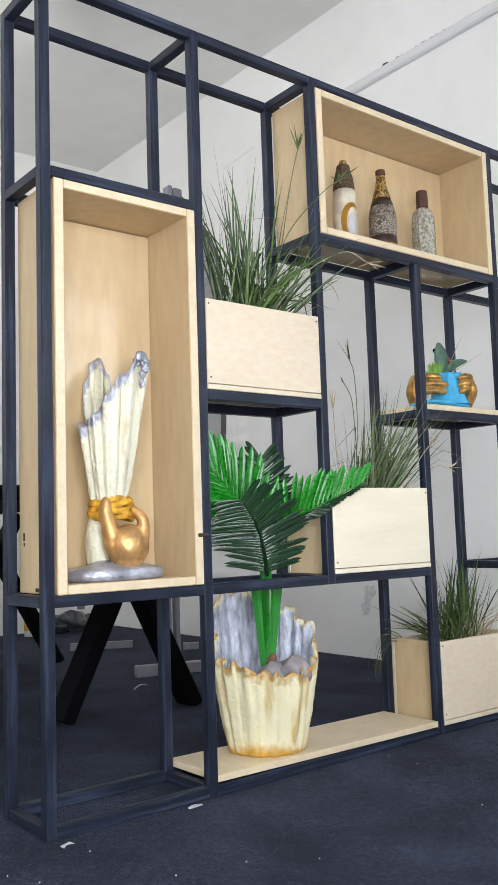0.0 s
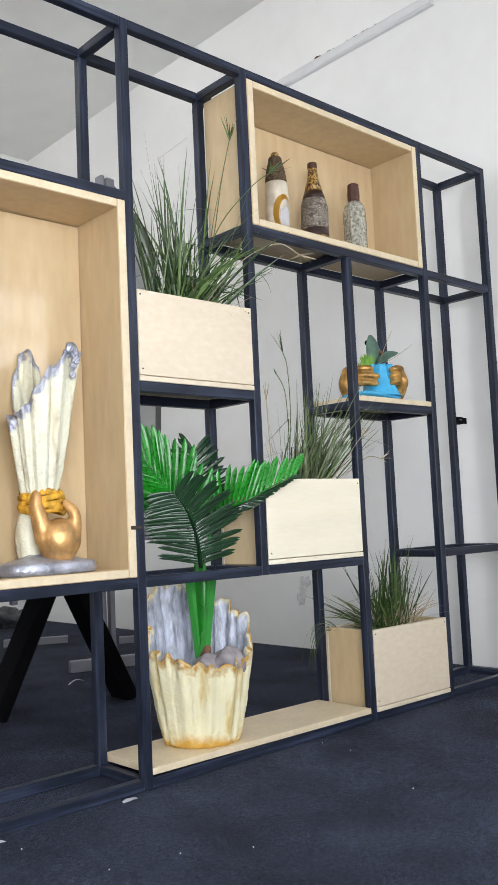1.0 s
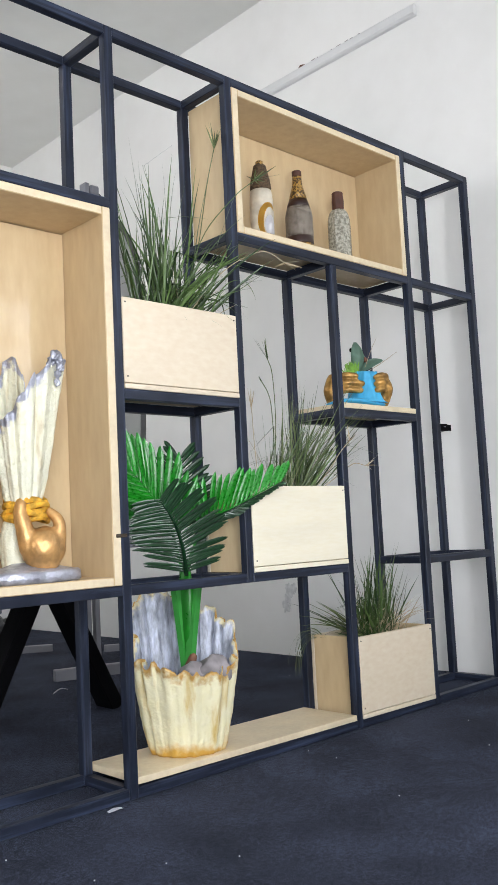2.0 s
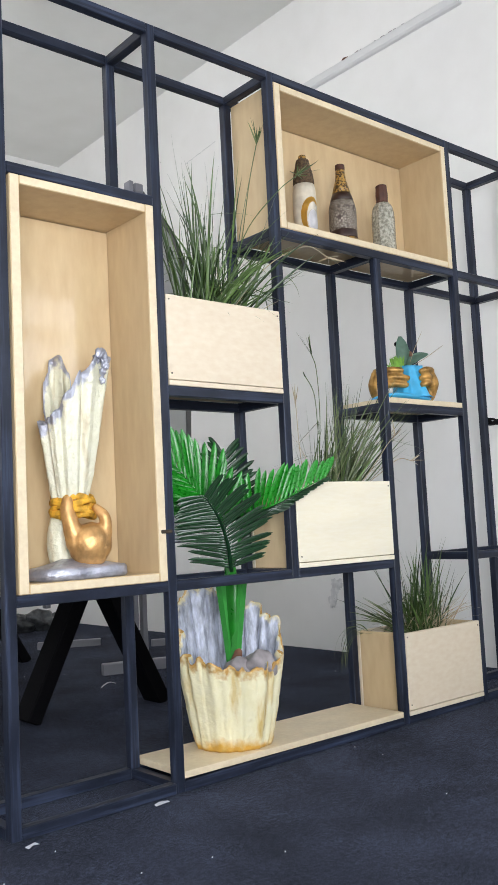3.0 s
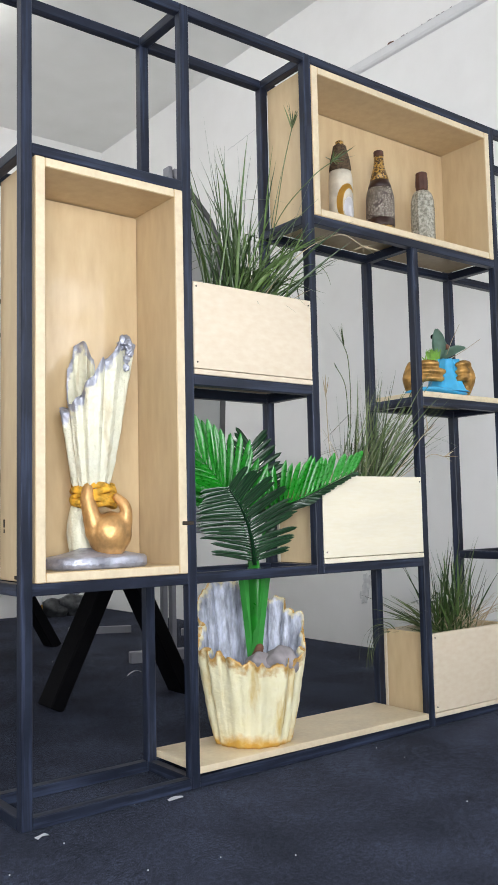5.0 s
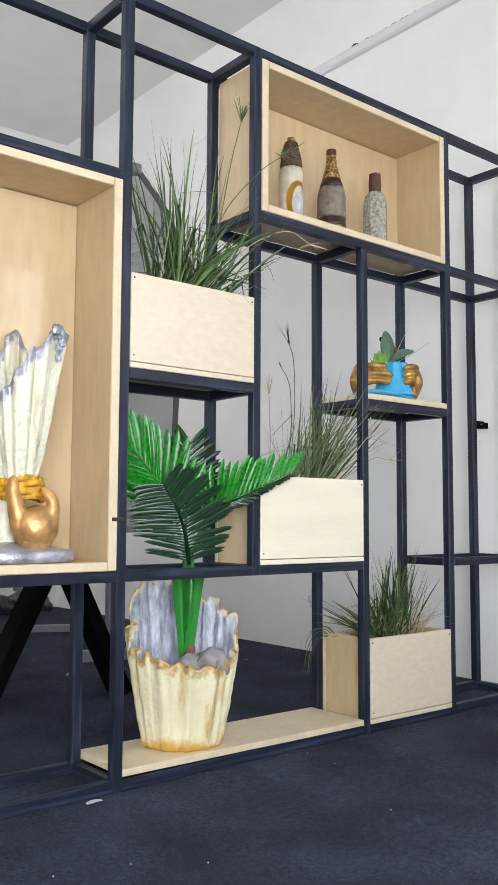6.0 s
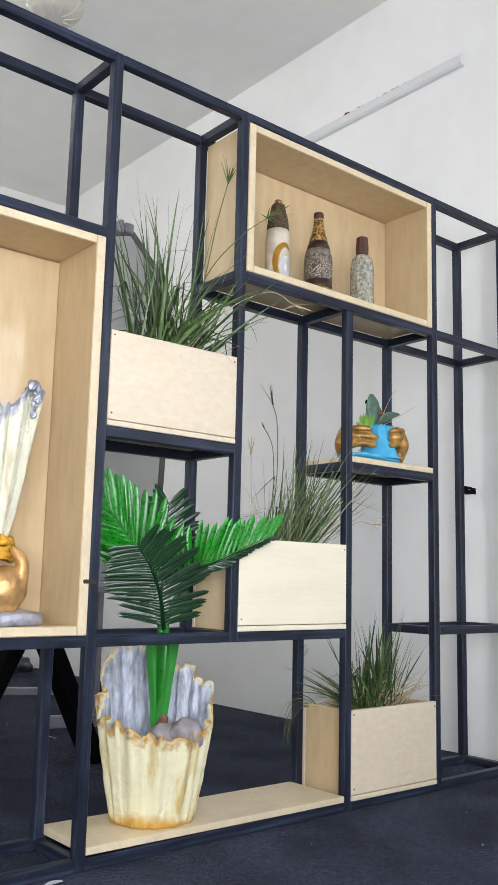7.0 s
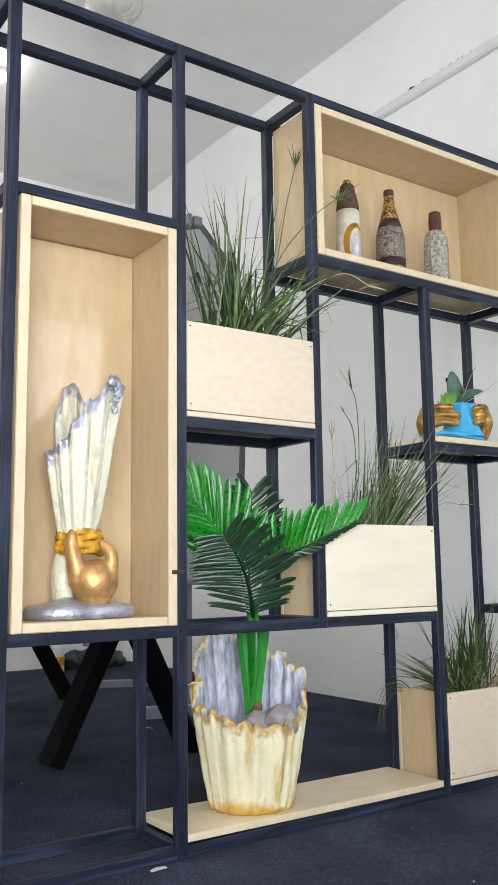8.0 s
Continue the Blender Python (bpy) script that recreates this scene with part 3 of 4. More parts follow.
# stem sheaths
for side, tip in ((-1, -0.025), (1, 0.034)):
    bm = bmesh.new()
    n = 14
    prev = None
    for i in range(n + 1):
        t = i / n
        w = 0.0125 + 0.0015 * t
        tooth = 0.0022 if i % 2 else 0
        c = PL(0.008 + side * 0.004 + tip * 0.8 * t ** 1.15, -0.012 - 0.006 * side, 0.185 + 0.228 * t)
        row = [bm.verts.new(c - AX_R * (w + (tooth if side > 0 else 0)) + AX_A * 0.004), bm.verts.new(c - AX_A * 0.006), bm.verts.new(c + AX_R * (w + (tooth if side < 0 else 0)) + AX_A * 0.004), bm.verts.new(c + AX_A * 0.008)]
        if prev:
            for k in range(4):
                bm.faces.new((prev[k], prev[(k + 1) % 4], row[(k + 1) % 4], row[k]))
        else:
            bm.faces.new(row)
        prev = row
    bm.faces.new(prev)
    part("stem_sheath", bm, M_SHEATH, palm, "bright green serrated stem sheath")
part("inner_stem", tube([PL(0.008, 0.002, 0.17), PL(0.010, 0.0, 0.30), PL(0.012, 0.0, 0.40), PL(0.010, 0.002, 0.49)], [0.014, 0.022, 0.026, 0.016], 12, flat=0.6), M_PALM, palm, "bright green inner stem", smooth=True)
part("stem_base", limb(bmesh.new(), [PL(0.005, -0.01, 0.14), PL(0.008, -0.012, 0.19), PL(0.022, -0.02, 0.235)], [0.02, 0.018, 0.011], 0), M_BROWN, palm, "brown fibrous stem base", smooth=True)

frond([(0.247, 0.10, 0.50), (0.212, 0.11, 0.635), (0.157, 0.12, 0.713), (0.06, 0.145, 0.83)], M_PALM, (-0.45, -0.85, 0.25), 19, 0.145, 0.019, 50, 0.3, 0.1, label="bright green frond")
# this frond's shaded underside comes from the darkened green
frond([(0.254, 0.092, 0.485), (0.224, 0.066, 0.56), (0.184, 0.050, 0.630), (0.142, 0.047, 0.682)], M_PALM_SHADED, (0.45, 0.62, 0.2), 30, 0.122, 0.0112, 74, 0.25, 0.05, skip=0.04, taper=0.1, label="green frond seen from below, coloured dark as in shade")
frond([(0.262, 0.10, 0.50), (0.300, 0.065, 0.618), (0.357, -0.01, 0.665), (0.470, -0.058, 0.722)], M_PALM, (-0.62, -0.79, 0.2), 19, 0.108, 0.0145, 62, 0.25, 0.15, sides=(-1,), taper=0.45, skip=0.3, label="bright green frond")
# the next two fronds also have their shade in the colour
frond([(0.264, 0.10, 0.495), (0.302, 0.068, 0.612), (0.359, -0.006, 0.660), (0.472, -0.056, 0.717)], M_PALM_SHADED, (-0.62, -0.79, 0.2), 32, 0.042, 0.0105, 36, 0.5, -0.3, sides=(1,), skip=0.08, label="underside of a green frond, coloured dark as in shade")
frond([(0.258, 0.115, 0.50), (0.285, 0.15, 0.65), (0.315, 0.178, 0.80)], M_PALM_SHADED, (-0.5, -0.7, 0.3), 13, 0.115, 0.014, 66, 0.3, 0.1, skip=0.35, taper=0.4, label="green frond at the back, coloured dark as in shade")

# ---- statue with gold fist under a draped ivory vase ----
S = local(0, 0, 0)
bm = bmesh.new()
n = 0
profile = [(0.0, 0.0), (0.95, 0.0), (1.0, 0.12), (1.01, 0.35), (0.99, 0.62), (0.95, 0.74), (0.75, 0.84), (0.52, 1.02), (0.3, 1.25), (0.0, 1.3)]
rings = []
for r, z in profile[1:-1]:
    rings.append([bm.verts.new((0.122 * r * math.copysign(abs(math.cos(a)) ** 0.8, math.cos(a)) * (1 + 0.04 * noise.noise(Vector((math.cos(a) * 2, math.sin(a) * 2, z))) + 0.02 * noise.noise(Vector((math.cos(a) * 15, math.sin(a) * 15, z * 2.5)))), 0.077 * r * math.copysign(abs(math.sin(a)) ** 0.8, math.sin(a)), 0.036 * z)) for a in [2 * math.pi * k / 56 for k in range(56)]])
for a, b in zip(rings, rings[1:]):
    for k in range(56):
        bm.faces.new((a[k], a[(k + 1) % 56], b[(k + 1) % 56], b[k]))
bm.faces.new(rings[0])
bm.faces.new(rings[-1])
slot(bm, 0, 1)
limb(bm, [S(-0.036, 0.012, 0.035), S(-0.042, 0.012, 0.08), S(-0.034, 0.014, 0.13), S(-0.01, 0.01, 0.185)], [0.026, 0.027, 0.027, 0.03], 0, 18)
# fist: palm, thumb and curled finger fused into one skin
fist = bmesh.new()
blob(fist, S(0.037, -0.012, 0.078), (0.055, 0.05, 0.052), 0, 0.10)
blob(fist, S(0.036, -0.012, 0.052), (0.044, 0.042, 0.03), 0, 0.1)
limb(fist, [S(0.008, -0.028, 0.08), S(-0.005, -0.036, 0.13), S(-0.013, -0.038, 0.16), S(-0.012, -0.036, 0.182)], [0.028, 0.021, 0.0165, 0.0145], 0, 14)
limb(fist, [S(0.066, -0.012, 0.085), S(0.077, -0.012, 0.122), S(0.072, -0.012, 0.146), S(0.055, -0.01, 0.164)], [0.024, 0.0165, 0.014, 0.011], 0, 14)
for v in fist.verts:
    v.co.x, v.co.y, v.co.z = v.co.x * 0.93, v.co.y * 0.93, 0.03 + (v.co.z - 0.03) * (0.97 if v.co.z < 0.1 else 0.96)
    v.co += 0.0012 * noise.noise(v.co * 40) * Vector((0.6, -0.8, 0.2))
fused(bm, fist, 0.003, 2)
# yellow wrap, two frilled turns
for zc, rr, th in ((0.143, 0.046, 0.0075), (0.153, 0.049, 0.008), (0.163, 0.046, 0.0075), (0.173, 0.047, 0.008), (0.183, 0.043, 0.008)):
    n = len(bm.faces)
    ring = []
    for k in range(48):
        a = 2 * math.pi * k / 48
        wob = 1 + 0.10 * noise.noise(Vector((math.cos(a) * 3, math.sin(a) * 3, zc * 40))) + 0.07 * noise.noise(Vector((math.cos(a) * 14, math.sin(a) * 14, zc * 90)))
        ring.append([bm.verts.new(S(-0.006 + math.cos(a) * (rr + th * 0.8 * math.cos(b)) * wob, 0.008 + math.sin(a) * (rr + th * 0.8 * math.cos(b)) * wob * 0.85, zc + th * math.sin(b) * wob + 0.004 * math.sin(3 * a + zc * 200))) for b in [2 * math.pi * q / 8 for q in range(8)]])
    for k in range(48):
        for q in range(8):
            bm.faces.new((ring[k][q], ring[k][(q + 1) % 8], ring[(k + 1) % 48][(q + 1) % 8], ring[(k + 1) % 48][q]))
    slot(bm, n, 3)
first = len(bm.verts)
vessel(bm, S(-0.012, 0.008, 0.178), 0.036, 0.093, [(0, 0.335), (20, 0.345), (45, 0.29), (70, 0.21), (88, 0.18), (95, 0.20), (103, 0.315), (115, 0.35), (123, 0.36), (131, 0.35), (138, 0.315), (145, 0.29), (152, 0.215), (170, 0.19), (215, 0.175), (245, 0.19), (262, 0.205), (285, 0.255), (310, 0.295), (335, 0.34)], 10, 0.0105, 0.006, 0.013, 0.8, sides=150, rows=26, slots=(0, 0, 0), seed=5.2)
# the vase is flatter from front to back than it is wide
bm.verts.ensure_lookup_table()
for v in bm.verts[first:]:
    k = min(1, max(0, (v.co.z - 0.178) / 0.12))
    v.co.y = v.co.y + k * (0.004 + 0.78 * (v.co.y - 0.0125) - v.co.y)
# crumpled silver lip at the tip of the torn rim
for u, q, z, s in ((0.066, -0.02, 0.505, 0.010), (0.075, -0.02, 0.517, 0.011), (0.083, -0.016, 0.512, 0.011), (0.086, -0.014, 0.497, 0.010), (0.082, -0.014, 0.477, 0.008), (0.080, -0.012, 0.455, 0.007), (0.092, -0.018, 0.488, 0.006)):
    blob(bm, S(u - 0.004, q, z), (s, s * 0.8, s * 1.25), 1, 0.9, 60)
statue = part("statue", bm, [M_VASE, M_SILVER, M_GOLD, M_YELLOW])
statue.location = (-0.208, 0.086, 0.5027)
tagged(statue, "ivory draped vase statue on a gold fist and silver base", "statue")

# ---- blue flower pot with gold shapes ----
FL = (1.008, 0.094, 0.9702)
bm = bmesh.new()
blob(bm, S(0, 0, 0.014), (0.116, 0.080, 0.0185), 0, 0.25, 9)
nv = len(bm.verts)
vessel(bm, S(0.026, 0.0, 0.014), 0.072, 0.033, [(0, 0.108), (90, 0.114), (180, 0.112), (270, 0.104)], 7, 0.005, 0.007, 0.008, 0.6, sides=60, rows=14, slots=(0, 0, 0), seed=8.8)
grip = bmesh.new()
limb(grip, [S(-0.088, -0.02, 0.028), S(-0.092, -0.022, 0.06), S(-0.084, -0.024, 0.096)], [0.021, 0.025, 0.021], 0, 14)
for z, e, rr in ((0.100, -0.012, 0.0105), (0.077, 0.008, 0.0115), (0.054, 0.004, 0.011)):
    limb(grip, [S(-0.083, -0.03, z - 0.004), S(-0.05, -0.052, z + 0.004), S(-0.018, -0.055, z + 0.002), S(e, -0.045, z)], [0.014, rr * 1.1, rr, rr * 0.85], 0, 12)
limb(grip, [S(0.082, -0.01, 0.02), S(0.09, -0.014, 0.06), S(0.082, -0.016, 0.095)], [0.02, 0.026, 0.02], 0, 14)
for z, rr in ((0.100, 0.011), (0.078, 0.0115), (0.056, 0.0115)):
    limb(grip, [S(0.088, -0.026, z), S(0.07, -0.042, z + 0.002), S(0.054, -0.04, z - 0.002)], [0.014, rr, rr * 0.8], 0, 12)
fused(bm, grip, 0.0028, 1)
ornament = part("ornament", bm, [M_BLUE, M_GOLD2])
ornament.location = FL
tagged(ornament, "sky blue plaster flower holder gripped by gold fingers", "ornament")

succulent = empty("flower_sprig", (FL[0], FL[1], FL[2] + 0.11), "small artificial sprig of grey-green leaves and lime moss", "plant")
F_ = local(FL[0], FL[1], FL[2])


def broad_leaf(base, tip, width, facing):
    bm = bmesh.new()
    base, tip = Vector(base), Vector(tip)
    d = tip - base
    s = d.cross(Vector(facing)).normalized()
    nn = s.cross(d).normalized()
    rows = []
    for i in range(11):
        t = i / 10
        w = width * math.sin(math.pi * min(0.98, max(0.05, t ** 0.85))) ** 0.55
        c = base + d * t + nn * (0.12 * d.length * math.sin(math.pi * t))
        rows.append([bm.verts.new(c - s * w + nn * w * 0.25), bm.verts.new(c - s * w * 0.5 + nn * w * 0.05), bm.verts.new(c), bm.verts.new(c + s * w * 0.5 + nn * w * 0.05), bm.verts.new(c + s * w + nn * w * 0.25)])
    for a, b in zip(rows, rows[1:]):
        for k in range(4):
            bm.faces.new((a[k], a[k + 1], b[k + 1], b[k]))
    bmesh.ops.solidify(bm, geom=bm.faces[:], thickness=0.0008)
    return bm


part("leaf", broad_leaf(F_(0.005, 0, 0.125), F_(0.0, -0.005, 0.222), 0.022, -AX_A), M_LEAF, succulent, smooth=True)
part("leaf", broad_leaf(F_(0.018, -0.01, 0.125), F_(0.088, -0.012, 0.158), 0.019, (-0.5, -0.5, 0.6)), M_LEAF, succulent, smooth=True)
part("leaf", broad_leaf(F_(0.012, 0.005, 0.125), F_(0.03, 0.03, 0.19), 0.014, -AX_A), M_LEAF, succulent, smooth=True)
rng = random.Random(5)
bm = bmesh.new()
for k in range(90):
    a, t = rng.uniform(0, 6.28), rng.random()
    c = F_(-0.018 + 0.022 * math.cos(a) * t, -0.008 + 0.016 * math.sin(a) * t, 0.112)
    tip = c + Vector((rng.uniform(-0.012, 0.012), rng.uniform(-0.012, 0.012), rng.uniform(0.02, 0.045)))
    tube([c, (c + tip) / 2, tip], [0.0022, 0.003, 0.0008], 4, bm)
part("moss", bm, M_MOSS, succulent, "lime green mossy tuft")
part("berry", blob(bmesh.new(), F_(-0.012, 0.0, 0.197), (0.007, 0.007, 0.008), 0), M_BLACK, succulent, "dark berry", smooth=True)
part("berry", blob(bmesh.new(), F_(0.03, -0.008, 0.162), (0.008, 0.008, 0.009), 0), M_BROWN, succulent, "dark berry", smooth=True)
part("twig", tube(*smooth_line([F_(0.02, -0.01, 0.115), F_(0.045, -0.015, 0.18), F_(0.07, -0.02, 0.232)], [0.0012, 0.001, 0.0007], 5), 5), M_DRY, succulent)
part("twig", tube(*smooth_line([F_(0.02, -0.015, 0.115), F_(0.07, -0.03, 0.14), F_(0.128, -0.045, 0.178)], [0.0012, 0.001, 0.0007], 5), 5), M_DRY, succulent)


# ---- decorated bottles ----
def pattern(name, a, b, scale, lo, hi, rough=0.4, kind="noise"):
    m = mat(name, a, rough, bump=0.4, bump_scale=90)
    N, L = m.node_tree.nodes, m.node_tree.links
    tc = N.new("ShaderNodeTexCoord")
    if kind == "noise":
        n = N.new("ShaderNodeTexNoise")
        n.inputs["Detail"].default_value = 5
        o = n.outputs["Fac"]
    else:
        n = N.new("ShaderNodeTexVoronoi")
        n.feature = "DISTANCE_TO_EDGE"
        o = n.outputs["Distance"]
    n.inputs["Scale"].default_value = scale
    L.new(tc.outputs["Object"], n.inputs["Vector"])
    r = N.new("ShaderNodeMapRange")
    r.inputs[1].default_value, r.inputs[2].default_value = lo, hi
    L.new(o, r.inputs[0])
    mx = N.new("ShaderNodeMix")
    mx.data_type = "RGBA"
    mx.inputs[6].default_value, mx.inputs[7].default_value = (*a, 1), (*b, 1)
    L.new(r.outputs[0], mx.inputs[0])
    L.new(mx.outputs[2], N["Principled BSDF"].inputs["Base Color"])
    return m


M_CREAM_B = mat("warm_white_paint", (0.62, 0.56, 0.45), 0.4, noise_scale=18, vary=0.3, fine=60, bump=0.3, bump_scale=60)
M_ROPE = pattern("dark_brown_twine", (0.035, 0.02, 0.012), (0.11, 0.07, 0.035), 160, 0.4, 0.6, 0.85)
M_MOSAIC = pattern("eggshell_mosaic", (0.030, 0.014, 0.010), (0.62, 0.56, 0.46), 150, 0.14, 0.24, 0.55, "cells")
M_DARKB = mat("dark_brown_lacquer", (0.03, 0.012, 0.009), 0.35, noise_scale=12, vary=0.4)
M_GLITTER = pattern("gold_brown_glitter", (0.40, 0.23, 0.05), (0.045, 0.022, 0.008), 170, 0.44, 0.56, 0.35)
M_DECOUPAGE = pattern("grey_green_decoupage", (0.44, 0.42, 0.35), (0.20, 0.19, 0.15), 120, 0.40, 0.62, 0.22)
M_CAP = mat("brown_wax", (0.075, 0.028, 0.018), 0.6, noise_scale=30, vary=0.4, bump=0.4)


def bottle(x, y, label, pieces, sides=40):
    e = empty("bottle", (x, y, 1.446), label, "bottle", "decorated bottles")
    for name, prof, material, lab in pieces:
        part(name, lathe(prof, sides, (x, y, 1.446)), material, e, lab, smooth=sides > 12)
    return e


b1 = bottle(0.598, 0.085, "white and mustard painted bottle with a twine-wrapped neck", [
    ("body", [(0.030, 0), (0.0345, 0.004), (0.0355, 0.02), (0.0355, 0.125), (0.034, 0.15), (0.0305, 0.168)], M_CREAM_B, "white bottle body with mustard swirl"),
    ("neck_wrap", [(0.0315, 0.164), (0.0325, 0.172), (0.029, 0.2), (0.0225, 0.225), (0.020, 0.24), (0.0185, 0.243)], M_ROPE, "dark twine wrapping"),
    ("cork", [(0.0105, 0.242), (0.012, 0.246), (0.012, 0.256), (0.010, 0.258)], M_GLITTER, "cork stopper")])
M_MUSTARD = mat("mustard_paint", (0.58, 0.31, 0.03), 0.4, noise_scale=20, vary=0.2)
M_LILAC = mat("white_paint", (0.76, 0.75, 0.77), 0.4, noise_scale=20, vary=0.1)


def on_bottle(s, z, extra, x=0.598, y=0.085, radius=0.0358):
    """A place on the first bottle's skin, s along its girth from the front."""
    a = math.atan2(-AX_A.y, -AX_A.x) + s / radius
    return (x + (radius + extra) * math.cos(a), y + (radius + extra) * math.sin(a), 1.446 + z)


bm = bmesh.new()
prev = None
for k in range(29):
    a = radians(48 + 205 * k / 28)
    wd = 0.017 * math.sin(math.pi * (k + 3) / 34) + 0.002
    row = [bm.verts.new(on_bottle((0.030 + q * wd) * math.cos(a) + 0.022, max(0.004, 0.058 + (0.054 + q * wd) * math.sin(a)), 0.0005)) for q in (-0.5, -0.2, 0.2, 0.5)]
    if prev:
        for q in (0, 1, 2):
            bm.faces.new((prev[q], prev[q + 1], row[q + 1], row[q]))
    prev = row
bmesh.ops.solidify(bm, geom=bm.faces[:], thickness=0.0008)
part("painted_swirl", bm, M_MUSTARD, b1, "mustard painted swirl")
bm = bmesh.new()
rings = [[bm.verts.new(on_bottle(q * 0.020 * math.cos(2 * math.pi * k / 24) + 0.024, max(0.004, 0.047 + q * 0.034 * math.sin(2 * math.pi * k / 24)), 0.0004)) for k in range(24)] for q in (0.3, 0.65, 1.0)]
bm.faces.new(rings[0])
for p, q in zip(rings, rings[1:]):
    for k in range(24):
        bm.faces.new((p[k], p[(k + 1) % 24], q[(k + 1) % 24], q[k]))
bmesh.ops.solidify(bm, geom=bm.faces[:], thickness=0.0006)
part("painted_spot", bm, M_LILAC, b1, "white painted spot")
bottle(0.762, 0.085, "dark brown bottle with white eggshell mosaic", [
    ("base_band", [(0.036, 0), (0.041, 0.004), (0.0422, 0.012), (0.0424, 0.026)], M_GLITTER, "gold-brown glittered base"),
    ("body", [(0.0425, 0.0255), (0.0428, 0.03), (0.0425, 0.066)], M_DARKB, "dark brown lacquered base"),
    ("mosaic_band", [(0.0428, 0.050), (0.0432, 0.056), (0.0432, 0.118), (0.040, 0.135), (0.0365, 0.146)], M_MOSAIC, "white eggshell mosaic"),
    ("shoulder", [(0.0362, 0.145), (0.035, 0.155), (0.029, 0.172)], M_DARKB, "dark brown shoulder"),
    ("neck", [(0.0292, 0.171), (0.0235, 0.195), (0.0175, 0.215), (0.0145, 0.245), (0.0138, 0.25)], M_GLITTER, "gold-brown glittered neck"),
    ("cap", [(0.0142, 0.249), (0.0152, 0.252), (0.0152, 0.265), (0.0138, 0.267)], M_CAP, "brown cap")])
bottle(0.955, 0.085, "faceted decoupage bottle with a brown wax cap", [
    ("body", [(0.032, 0), (0.0365, 0.004), (0.038, 0.02), (0.0385, 0.12), (0.037, 0.15), (0.033, 0.168), (0.024, 0.18), (0.0165, 0.184)], M_DECOUPAGE, "grey-green patterned glassy body"),
    ("cap", [(0.0165, 0.183), (0.0195, 0.186), (0.0205, 0.21), (0.0185, 0.236), (0.019, 0.24), (0.013, 0.244)], M_CAP, "brown wax cap")], 9)


# ---- grass ----
def blade(bm, base, way, length, width, droop, rng, segs=8, kink=0.0, stop=-9.0):
    """A tapering bent strip of grass, folded along the middle."""
    p, d = Vector(base), Vector(way).normalized()
    s = d.cross(Vector((rng.uniform(-1, 1), rng.uniform(-1, 1), 0.3))).normalized()
    step = length / segs
    kk = rng.randint(3, 5) if rng.random() < kink else -1
    prev = None
    for i in range(segs + 1):
        t = i / segs
        w = width * (1 - t ** 2.8) + 0.0003
        n = s.cross(d)
        row = (bm.verts.new(p - s * w * 0.5 + n * w * 0.2), bm.verts.new(p), bm.verts.new(p + s * w * 0.5 + n * w * 0.2))
        if prev:
            bm.faces.new((prev[0], prev[1], row[1], row[0])).smooth = True
            bm.faces.new((prev[1], prev[2], row[2], row[1])).smooth = True
        prev = row
        d = (d + Vector((0, 0, -droop * step / 0.1 * (0.3 + t))) + Vector((rng.uniform(-1, 1), rng.uniform(-1, 1), 0)) * 0.03).normalized()
        if i == kk:
            d = (d + Vector((rng.uniform(-1, 1), rng.uniform(-1, 1), -1.1))).normalized()
        p = p + d * step
        p.x = max(p.x, stop)


def clump(label, centre, spread, groups, seed, stop=-9.0):
    e = empty("grass_clump", centre, label, "grass", "grass clumps in the planters")
    rng = random.Random(seed)
    for name, material, n, lean, fan, lengths, width, droop, kink, lab in groups:
        bm = bmesh.new()
        for _ in range(n):
            bx, by = rng.gauss(0, spread[0]), rng.gauss(0, spread[1])
            bx, by = max(-2 * spread[0], min(2 * spread[0], bx)), max(-1.6 * spread[1], min(1.6 * spread[1], by))
            base = (centre[0] + bx, centre[1] + by, centre[2] - 0.004)
            way = (lean[0] + bx / spread[0] * fan * 0.45 + rng.gauss(0, fan), lean[1] + by / spread[1] * fan * 0.3 + rng.gauss(0, fan * 0.6), 1.0)
            blade(bm, base, way, rng.uniform(*lengths), width * rng.uniform(0.6, 1.25), droop * rng.uniform(0.3, 1.5), rng, kink=kink, stop=stop)
        part(name, bm, material, e, lab)
    return e


def stem(parent, points, head, rng, material, n=7, size=0.045):
    """A thin stalk with a spray of spikelets at its end."""
    pts, rr = smooth_line(points, [0.0013] * len(points), 6)
    bm = tube(pts, rr, 5)
    d = (pts[-1] - pts[-2]).normalized()
    for _ in range(n):
        w = (d * rng.uniform(0.3, 1.0) + Vector((rng.uniform(-1, 1), rng.uniform(-1, 1), rng.uniform(-0.4, 1))) * head)
        blade(bm, pts[-1], w, size * rng.uniform(0.6, 1.2), 0.004, 0.05, rng, 5)
    part("seed_stem", bm, material, parent, "thin stalk with a spiky seed head")


rng = random.Random(21)
g1 = clump("dense clump of long green grass in a planter box", (0.215, 0.095, 1.152), (0.046, 0.026), [
    ("tuft", M_GRASS, 60, (-0.05, -0.04), 0.14, (0.22, 0.46), 0.0080, 0.27, 0.35, ""),
    ("tuft", M_GRASS, 18, (-0.42, -0.06), 0.14, (0.24, 0.42), 0.0070, 0.34, 0.5, ""),
    ("tuft", M_GRASS, 58, (0.62, -0.34), 0.24, (0.16, 0.36), 0.0066, 0.22, 0.25, ""),
    ("tuft", M_GRASS, 26, (0.28, -0.16), 0.18, (0.16, 0.30), 0.0064, 0.15, 0.3, ""),
    ("dry_tuft", M_DRY, 10, (0.6, -0.3), 0.6, (0.08, 0.18), 0.003, 0.5, 0.2, "pale dry blades")], 7, 0.016)
